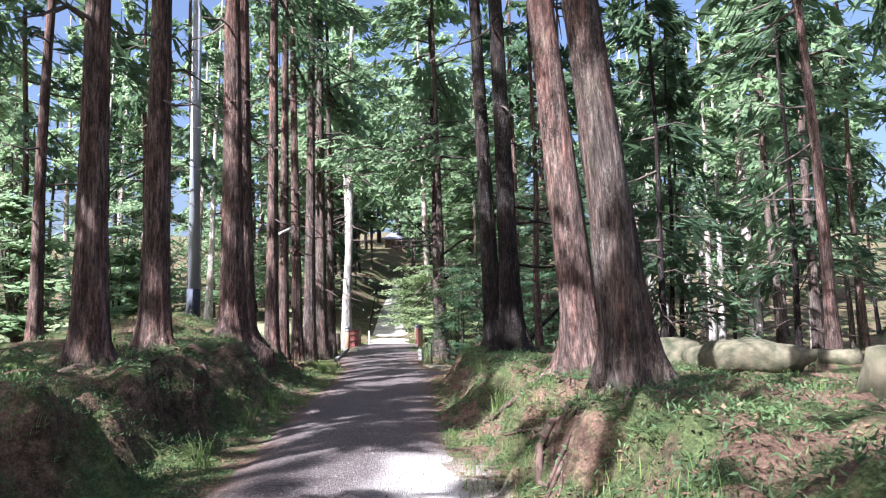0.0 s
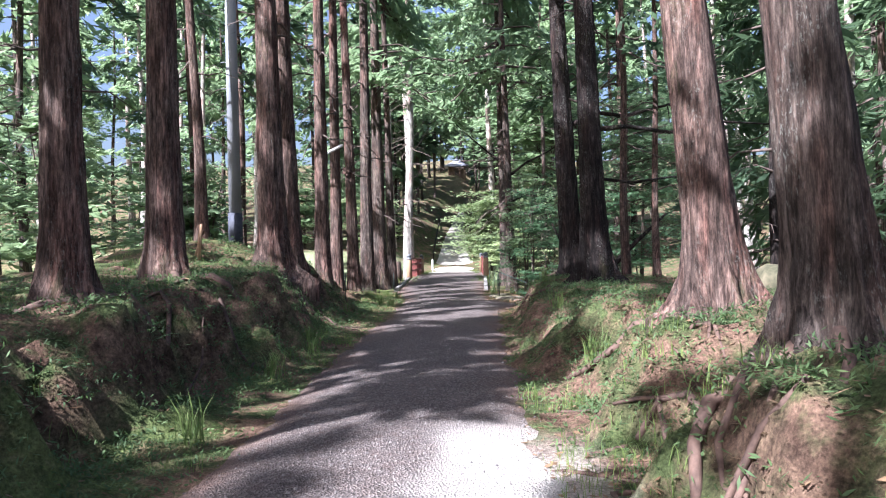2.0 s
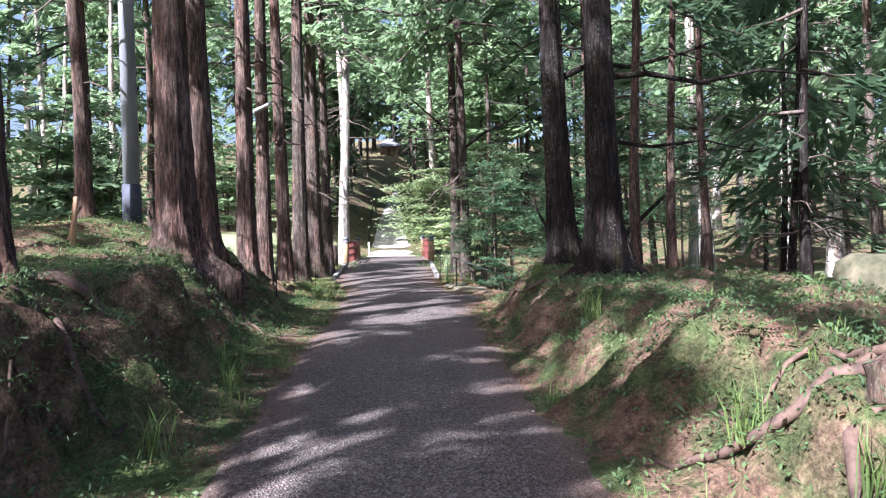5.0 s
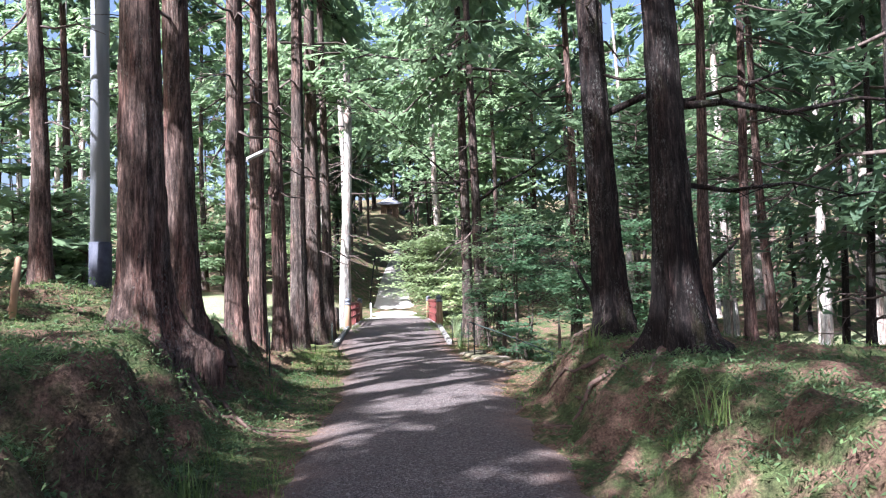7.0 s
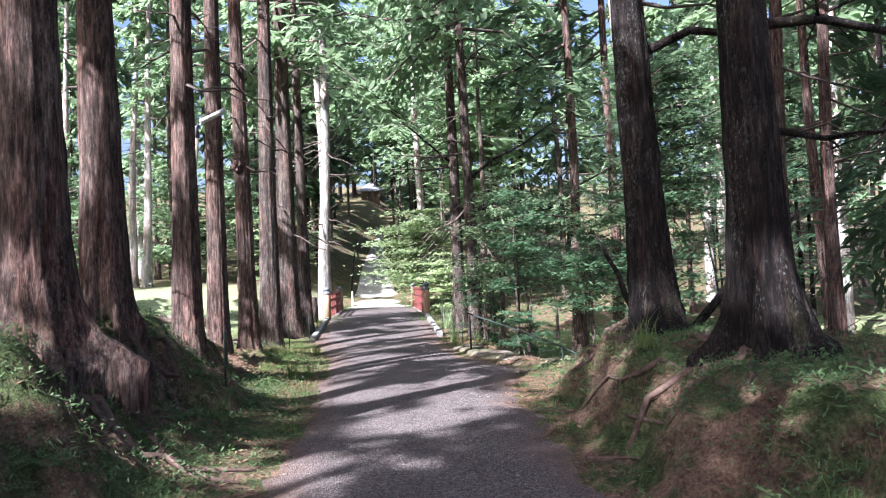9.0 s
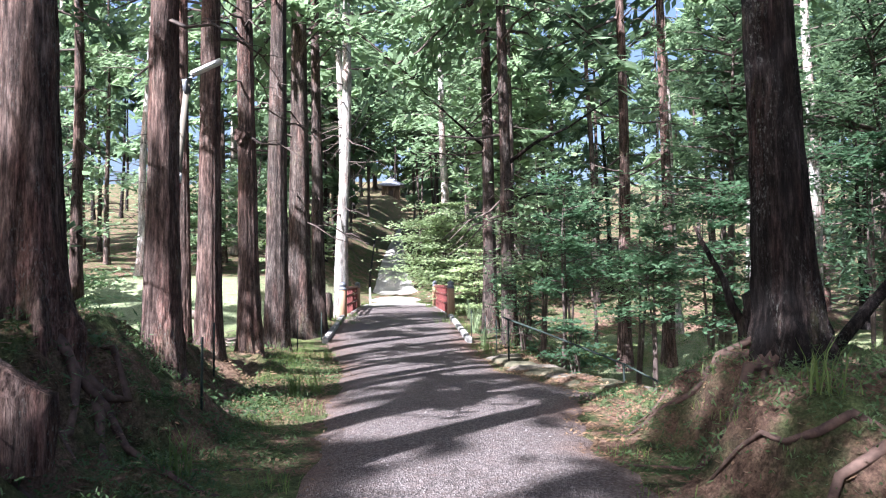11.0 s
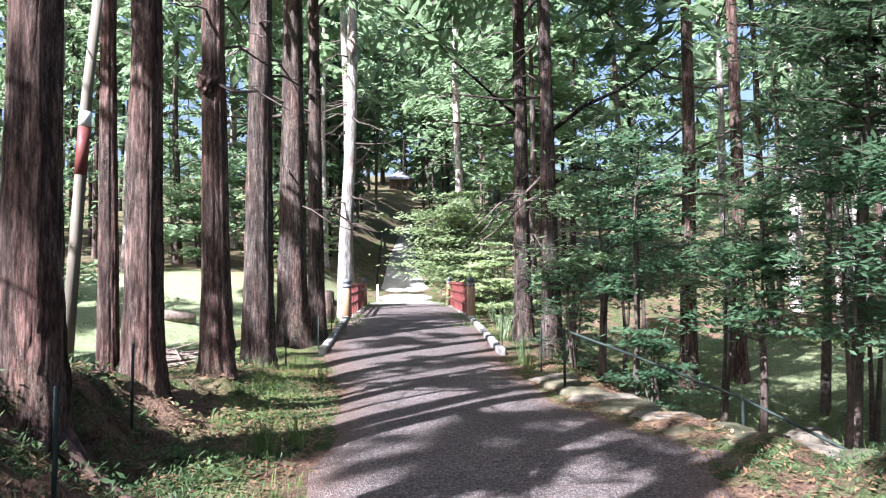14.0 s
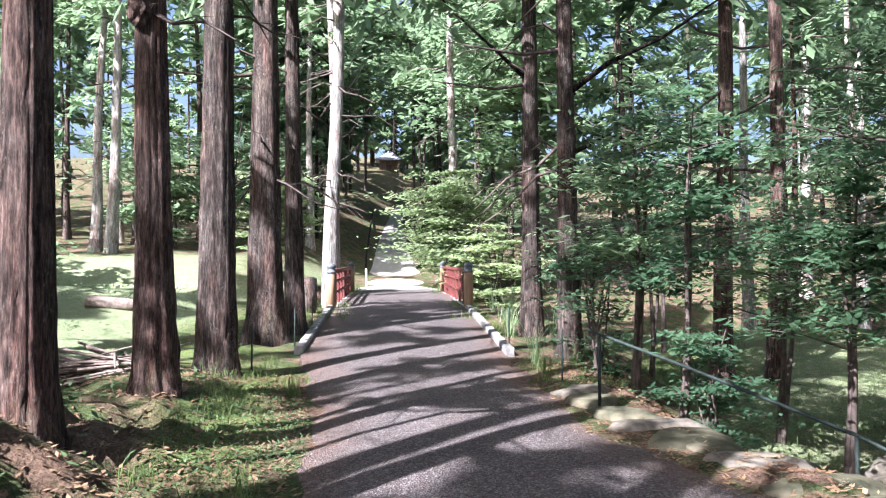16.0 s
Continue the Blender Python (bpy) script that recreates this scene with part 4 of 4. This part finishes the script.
def brush_pile(x, y):
    r2 = np.random.default_rng(9)
    parts = []
    for k in range(70):
        az = r2.normal() * 0.5
        ln = 0.5 + 0.8 * r2.random()
        c = np.array([x + r2.normal() * 0.45, y + r2.normal() * 0.3, 0])
        c[2] = float(land(c[0], c[1])) + 0.03 + 0.32 * r2.random() * math.exp(-((c[0] - x) / 0.6) ** 2)
        d = np.array([math.cos(az), math.sin(az), 0.12 * r2.normal()]) * ln
        parts.append(tube([c - d, c + (0, 0, 0.02), c + d], [0.022, 0.018, 0.008], 5))
    tagged(mesh_object("brush_pile", *joined(parts), DEADWOOD), "heap of cut brown branches on the grass", "brush pile", kind="stuff")


brush_pile(-7.3, 30.2)
log = mesh_object("fallen_log", *tube([(-11.3, 38.6, float(land(-11.3, 38.6)) + 0.1), (-10.4, 38.9, float(land(-10.4, 38.9)) + 0.12), (-9.6, 39.0, float(land(-9.6, 39.0)) + 0.08)], [0.16, 0.18, 0.13], 12), DEADWOOD)
tagged(log, "weathered brown log lying in the grass", "log")


def crooked_snag(x, y):
    z = float(land(x, y))
    limbs = [([(0, 0, -0.2), (0.02, 0, 0.35), (-0.02, 0, 0.6)], [0.13, 0.11, 0.1]),
             ([(-0.02, 0, 0.5), (-0.2, 0.05, 0.85), (-0.3, 0.1, 1.3), (-0.55, 0.1, 1.75), (-0.8, 0.15, 2.3)], [0.085, 0.07, 0.055, 0.045, 0.02]),
             ([(0.0, 0, 0.5), (0.12, 0, 0.75), (0.1, 0.05, 1.0), (0.28, 0, 1.25), (0.5, 0, 1.35), (0.75, 0.05, 1.55)], [0.1, 0.1, 0.085, 0.08, 0.06, 0.04]),
             ([(0.05, 0, 0.55), (0.4, -0.1, 0.75), (0.75, -0.15, 1.0)], [0.07, 0.055, 0.03])]
    V, F = joined([tube([(x + 0.62 * a, y + 0.62 * b, z + 0.62 * c) for a, b, c in p], [0.7 * q for q in r], 9) for p, r in limbs])
    tagged(mesh_object("crooked_snag", V, F, BARK_DARK_SHADED), "black crooked dead tree with bare forked limbs", "dead tree")


crooked_snag(1.5, 21.9)
# a branch leaning behind the dark pair
z0 = float(land(2.5, 21.5))
tagged(mesh_object("leaning_branch", *tube([(2.2, 21.4, z0), (2.9, 21.5, z0 + 0.7), (3.9, 21.6, z0 + 1.6)], [0.07, 0.06, 0.03], 8), BARK_DARK_SHADED), "dark fallen branch leaning among the trunks", "branch")
# limbs of the dark pair and the trees by the brook
def limb(tree_xy, start, pts, r, label):
    x, y = tree_xy
    z = float(land(x, y))
    P = [(x, y, z + start)] + [(x + a, y + b, z + c) for a, b, c in pts]
    rad = [r * (1 - 0.75 * i / (len(P) - 1)) for i in range(len(P))]
    parts = [tube(P, rad, 7)]
    r2 = np.random.default_rng(int(abs(x * 100 + start * 10)))
    for i in range(1, len(P)):
        for _ in range(2):
            b = np.array(P[i])
            e = b + np.array([r2.normal() * 0.35, r2.normal() * 0.35, -0.1 + r2.normal() * 0.2])
            parts.append(tube([b, (b + e) / 2 + (0, 0, 0.04), e], [0.018, 0.012, 0.005], 4))
    ob = mesh_object("bare_limb", *joined(parts), BARK_DARK_SHADED)
    tagged(ob, label, "branch", "bare limbs over the lane", "stuff")


limb((1.66, 18.06), 3.2, [(0.7, 0, 3.25), (1.6, 0.1, 3.1), (2.6, 0.2, 3.3), (3.6, 0.2, 3.2)], 0.06, "long dark bare limb reaching from a trunk")
limb((1.39, 20.63), 3.6, [(0.7, 0, 3.9), (1.3, -0.2, 3.75), (2.3, -0.3, 3.95), (3.2, -0.3, 4.3)], 0.07, "curved dark bare limb reaching from a trunk")
limb((1.66, 18.06), 2.2, [(0.8, 0.2, 2.1), (1.7, 0.3, 2.2), (2.5, 0.3, 2.0)], 0.04, "thin dark bare limb reaching from a trunk")
limb((-0.05, 32.71), 4.7, [(0.7, -0.2, 5.2), (1.6, -0.3, 5.6), (2.8, -0.4, 6.4)], 0.06, "rising bare limb beside the lane")
limb((-0.05, 32.71), 3.6, [(0.6, -0.2, 3.9), (1.5, -0.3, 3.8), (2.4, -0.3, 3.7)], 0.05, "bare limb with ragged twigs by the lane")
limb((-0.33, 35.6), 5.5, [(-0.6, -0.2, 6.0), (-1.5, -0.3, 6.8), (-2.3, -0.4, 7.6)], 0.05, "rising thin limb over the lane")
for k in range(7):
    limb((-6.42, 47.9), 5.5 + 0.8 * k, [(0.8 * (1 if k % 3 else -1), -0.2, 5.9 + 0.85 * k), (1.6 * (1 if k % 3 else -1), -0.3, 6.7 + 0.95 * k)], 0.035, "thin bare limb of a pale trunk")


# ---- the small temple up the hill ----
def temple(x, y):
    z = float(road_z(y)) + 0.3
    root = tagged(new("temple"), "small wooden temple with grey pyramid roof uphill", "temple")
    a = mesh_object("platform", *box(x, y, z + 0.1, 4.6, 4.6, 0.6, 0.03), STONE, False)
    w = mesh_object("wall", *box(x, y, z + 1.9, 3.4, 3.4, 3.0, 0.02), SHRINE_WOOD, False)
    V, F = [], []
    rings = [(2.75, 3.3), (2.7, 3.42), (1.9, 3.85), (1.1, 4.5), (0.45, 5.15), (0.12, 5.45)]
    for hw_, h in rings:
        for i in range(16):
            t = i / 16 * 4
            e, f = int(t), t - int(t)
            corner = [(-1, -1), (1, -1), (1, 1), (-1, 1), (-1, -1)]
            px = corner[e][0] * (1 - f) + corner[e + 1][0] * f
            py = corner[e][1] * (1 - f) + corner[e + 1][1] * f
            lift = 0.22 * (abs(px * py)) ** 2 * (hw_ / 2.75)
            V.append((x + px * hw_, y + py * hw_, z + h + lift))
    for r_ in range(len(rings) - 1):
        for i in range(16):
            F.append((r_ * 16 + i, r_ * 16 + (i + 1) % 16, (r_ + 1) * 16 + (i + 1) % 16, (r_ + 1) * 16 + i))
    F.append(tuple(range(15, -1, -1)))
    F.append(tuple(len(V) - 16 + i for i in range(16)))
    r = mesh_object("roof", V, F, ROOF_TILE, False)
    fin = mesh_object("finial", *tube([(x, y, z + 5.4), (x, y, z + 5.6), (x, y, z + 5.7), (x, y, z + 5.9), (x, y, z + 6.1)], [0.3, 0.3, 0.12, 0.22, 0.02], 12), CAP_METAL)
    parts = [a, w, r, fin]
    for sx in (-1.75, -0.6, 0.6, 1.75):
        parts.append(mesh_object("pillar", *tube([(x + sx, y - 1.95, z + 0.4), (x + sx, y - 1.95, z + 3.4)], [0.13, 0.13], 10), SHRINE_WOOD))
    parts.append(mesh_object("door", *box(x, y - 1.74, z + 1.5, 1.1, 0.08, 2.0, 0.01), TWIG, False))
    for o in parts:
        o.parent = root


temple(-10.9, 163)
# sloping timber edge beside the hill path
rail_pts = [(float(road_mid(y)) - 1.75, y, float(road_z(y)) + (0.75 if y > 67 else 0.15)) for y in (66.5, 68, 74, 80, 86, 92, 98)]
tagged(mesh_object("path_rail", *tube(rail_pts, [0.07] * 7, 8), BARK_DARK_SHADED), "dark timber rail beside the hill path", "rail")
stake(-6.0, 58.5, 1.0, 0.06, WHITE_PLASTIC, "short white marker post past the bridge", "marker post", sides=10)


# ---- roots on the banks ----
def roots(x, y, seed, side, n=6):
    r2 = np.random.default_rng(seed)
    for k in range(n):
        az = (0 if side > 0 else math.pi) + math.pi + r2.normal() * 0.75
        px, py, r = x + 0.25 * math.cos(az), y + 0.25 * math.sin(az), 0.035 + 0.03 * r2.random() ** 2
        P, R = [(px, py, float(land(px, py)) + 0.12)], [r * 1.15]
        for s in range(9):
            az += r2.normal() * 0.5
            px, py = px + 0.2 * math.cos(az), py + 0.2 * math.sin(az)
            P.append((px, py, float(land(px, py)) - 0.02 + 0.045 * r2.random()))
            R.append(r * (1 - 0.095 * s))
        tagged(mesh_object("tree_root", *tube(P, R, 8, True, 0.25, random.Random(seed + k)), ROOT), "gnarled exposed tree root running down the bank", "root", "exposed roots on the banks")


for i, (nm, x, y, *_) in enumerate(OLD):
    if y < 24:
        roots(x, y, 900 + i, 1 if x > 0 else -1, 10 if nm in ("Q1", "Q2") else 7 if nm in ("C", "P1", "P2") else 4)


# ---- ground cover ----
def scatter(n, xr, yr, keep, seed):
    r2 = np.random.default_rng(seed)
    x = xr[0] + (xr[1] - xr[0]) * r2.random(n)
    y = yr[0] + (yr[1] - yr[0]) * r2.random(n) ** 1.0
    m, w = road_mid(y), road_half(y)
    u, v = m - w - x, x - m - w
    k = keep(x, y, u, v, r2.random(n))
    x, y = x[k], y[k]
    return x, y, land(x, y), r2


def cover(name, pts, length, width, mat, tilt, lift, label, clump=1, spread=0.0, droop=0.0):
    x, y, z, r2 = pts
    c = np.stack([x, y, z], 1).repeat(clump, 0)
    c += np.stack([r2.normal(size=len(c)) * spread, r2.normal(size=len(c)) * spread, lift * r2.random(len(c))], 1)
    tagged(new(name, quads_mesh(name, leaf_quads(c, length, width, r2, tilt, None, droop), mat)), label, "ground cover", kind="stuff")


def patchy(x, y, f, seed, lo=-0.15, hi=0.45):
    return smooth(lo, hi, vnoise(x * f, y * f, seed))


cover("ground_plants", scatter(16000, (-7.5, 4.5), (2, 24), lambda x, y, u, v, q: (np.maximum(u, v) > 0.35) & (q < 0.4 + 0.6 * patchy(x, y, 0.9, 41, -0.5, 0.4)) & ~((v > 0) & (v < 0.3) & (y < 8)) & ~((v > -0.3) & (v < 2.0) & (y > 20.8) & (y < 29.5)), 61), 0.06, 0.015, LEAF_FLOOR, 1.0, 0.09, "low green ground plants covering the banks", 6, 0.08)
cover("ground_plants_far", scatter(5000, (-14, 12), (10, 46), lambda x, y, u, v, q: (np.maximum(u, v) > 0.6) & ~((v > -0.3) & (v < 2.5) & (y > 20) & (y < 30)) & (q < patchy(x, y, 0.6, 42)), 62), 0.12, 0.035, LEAF_FLOOR, 0.8, 0.16, "green plants on the forest floor", 4, 0.12)
cover("bank_plants", scatter(20000, (-5.9, 2.2), (3, 24), lambda x, y, u, v, q: (np.maximum(u, v) > 0.5) & (np.maximum(u, v) < 2.1) & (q < 0.65 + 0.35 * patchy(x, y, 1.3, 46)), 66), 0.06, 0.016, LEAF_FLOOR, 0.95, 0.09, "small leafy plants clinging to the earth banks", 5, 0.06)
cover("verge_plants", scatter(15000, (-5.4, 1.6), (3, 30), lambda x, y, u, v, q: (np.maximum(u, v) > -0.1) & (np.maximum(u, v) < 1.2) & (q < 0.25 + 0.75 * patchy(x, y, 1.2, 47, -0.4, 0.3)) & ~((v > -0.2) & (y < 8)) & ~((v > -0.3) & (v < 2.0) & (y > 20.8) & (y < 29.5)), 67), 0.05, 0.018, LEAF_FLOOR, 0.9, 0.06, "low weeds covering the lane verges", 5, 0.06)
cover("needle_litter", scatter(30000, (-8, 5), (1.5, 32), lambda x, y, u, v, q: (np.maximum(u, v) > -0.55) & (q < 0.35 + 0.65 * patchy(x, y, 0.8, 43)), 63), 0.08, 0.02, LEAF_DRY, 0.35, 0.03, "dry reddish needle litter on the ground", 1)
cover("lane_edge_litter", scatter(9000, (-1.6, 2.6), (20.5, 32), lambda x, y, u, v, q: (v > -0.5) & (v < 1.6), 68), 0.08, 0.022, LEAF_DRY, 0.35, 0.03, "reddish fallen needles at the lane edge")
cover("grove_litter", scatter(17000, (-8.5, -3.6), (19, 31), lambda x, y, u, v, q: (u > -0.1) & (q < 0.3 + 0.7 * patchy(x, y, 0.9, 48)), 69), 0.09, 0.026, LEAF_DRY, 0.35, 0.03, "brown needle litter under the row of trees")
cover("broad_litter", scatter(6000, (-6, 3), (2, 34), lambda x, y, u, v, q: (np.maximum(u, v) > -0.4) & (np.maximum(u, v) < 2) & (q < patchy(x, y, 1.1, 44)), 64), 0.08, 0.04, LEAF_DRY, 0.5, 0.02, "dry brown leaves along the verges", 1)


def grass(name, pts, height, per, label, mat=LEAF_GRASS):
    x, y, z, r2 = pts
    n = len(x) * per
    b = np.stack([x, y, z], 1).repeat(per, 0)
    b[:, :2] += r2.normal(size=(n, 2)) * 0.06
    az, hh = r2.random(n) * 6.28, height * (0.4 + 0.9 * r2.random(n))
    out = hh * (0.2 + 0.6 * r2.random(n))
    side = np.stack([-np.sin(az), np.cos(az), np.zeros(n)], 1) * (0.002 + 0.0025 * r2.random(n))[:, None] * (height / 0.2) ** 0.5
    tip = b + np.stack([np.cos(az) * out, np.sin(az) * out, hh], 1)
    mid = b + np.stack([np.cos(az) * out * 0.35, np.sin(az) * out * 0.35, hh * 0.65], 1)
    V = np.empty((n, 2, 4, 3))
    V[:, 0, 0], V[:, 0, 1], V[:, 0, 2], V[:, 0, 3] = b - side, b + side, mid + side, mid - side
    V[:, 1, 0], V[:, 1, 1], V[:, 1, 2], V[:, 1, 3] = mid - side, mid + side, tip, tip
    V[:, 1, 2] += side * 0.1
    tagged(new(name, quads_mesh(name, V.reshape(-1, 3), mat)), label, "grass", kind="stuff")


grass("verge_grass", scatter(5200, (-5.5, 1.5), (3, 40), lambda x, y, u, v, q: (np.maximum(u, v) > -0.12) & (np.maximum(u, v) < 1.1) & (q < patchy(x, y, 1.0, 51)) & ~((v > -0.3) & (v < 2.0) & (y > 20.8) & (y < 29.5)), 71), 0.13, 9, "short green grass along the verges")
grass("bank_grass", scatter(3500, (-9, 7), (3, 30), lambda x, y, u, v, q: (np.maximum(u, v) > 0.9) & ~((u > 1.2) & (y > 20)) & (q < 0.7 * patchy(x, y, 0.8, 52)) & ~((v > -0.3) & (v < 2.0) & (y > 20.8) & (y < 29.5)), 72), 0.16, 8, "thin grass on the banks")
grass("grass_tufts", scatter(90, (-5.5, 1.5), (4, 34), lambda x, y, u, v, q: (np.maximum(u, v) > 0.05) & (np.maximum(u, v) < 1.0) & ~((v > -0.3) & (v < 2.0) & (y > 20.8) & (y < 29.5)), 73), 0.34, 36, "long green grass tufts beside the lane")
grass("lawn_grass", scatter(5000, (-9, -3.5), (24, 42), lambda x, y, u, v, q: (u > 0.2) & ((u < 1.2) | (y > 30)) & (q < 0.75 * patchy(x, y, 0.8, 54)), 74), 0.08, 7, "fresh green grass under the trees")
grass("bridge_grass", scatter(900, (-8, 0), (38, 58), lambda x, y, u, v, q: (np.maximum(u, v) > -0.75) & (np.maximum(u, v) < 0.5), 75), 0.22, 10, "green grass growing along the bridge edges")
grass("reeds", scatter(22, (-1.4, 0.6), (31, 41), lambda x, y, u, v, q: (v > 0.2) & (v < 1.2), 76), 0.75, 22, "tall pale grasses beside the kerb", LEAF_MAPLE)
grass("low_ground_grass", scatter(1500, (1, 13), (23.5, 44), lambda x, y, u, v, q: (v > 1.6) & (q < 0.3 + patchy(x, y, 0.6, 53)), 77), 0.17, 6, "green grass on the low ground")


def fern(x, y, size, seed):
    r2 = np.random.default_rng(seed)
    C, z = [], float(land(x, y))
    V = []
    for k in range(8):
        az = k * 0.785 + r2.normal() * 0.2
        for s in np.linspace(0.12, 1, 13):
            p = np.array([x + math.cos(az) * size * s, y + math.sin(az) * size * s, z + size * (0.75 * s - 0.6 * s * s)])
            w = size * 0.17 * (1.08 - s)
            for sg in (-1, 1):
                d = np.array([math.cos(az + sg * 1.2), math.sin(az + sg * 1.2), -0.15])
                t = np.array([math.cos(az), math.sin(az), 0.1]) * size * 0.028
                V.extend([p, p + d * w * 0.5 + t, p + d * w, p + d * w * 0.5 - t])
    tagged(new("fern", quads_mesh("fern", np.array(V), LEAF_FLOOR)), "small green fern growing from the bank", "fern", "ferns on the banks")


for i, (x, y) in enumerate([(-3.9, 8.0), (-3.6, 9.4), (-3.75, 11.2), (-4.0, 13.0), (-3.9, 14.8), (-4.2, 16.2), (1.1, 6.2), (0.9, 8.3), (1.2, 11.5), (0.8, 13.8), (1.0, 16.0), (1.4, 5.4), (-4.1, 18.4), (1.9, 5.8)]):
    fern(x, y, 0.22 + 0.14 * random.random(), 800 + i)


# ---- loose pebbles on the lane ----
def pebbles():
    r2 = np.random.default_rng(3)
    n = 3500
    y = 4 + 30 * r2.random(n) ** 1.3
    x = road_mid(y) + (r2.random(n) - 0.5) * 2 * (road_half(y) + 0.1)
    a = (x - road_mid(y)) / road_half(y)
    z = road_z(y) + 0.035 * (1 - a * a) - 0.05 * np.abs(a) ** 6
    s = 0.007 + 0.013 * r2.random(n) ** 2
    base = np.array([(1, 0, 0), (0, 1, 0), (-1, 0, 0), (0, -1, 0), (0, 0, 0.8), (0, 0, -0.8)], float)
    tri = np.array([(0, 1, 4), (1, 2, 4), (2, 3, 4), (3, 0, 4)])
    P = base[None] * s[:, None, None] * (0.7 + 0.6 * r2.random((n, 6, 1)))
    P += np.stack([x, y, z], 1)[:, None]
    tagged(new("lane_pebbles", quads_mesh("lane_pebbles", P[:, tri].reshape(-1, 3), PEBBLE, 3)), "small grey loose pebbles on the lane", "gravel", kind="stuff")


pebbles()
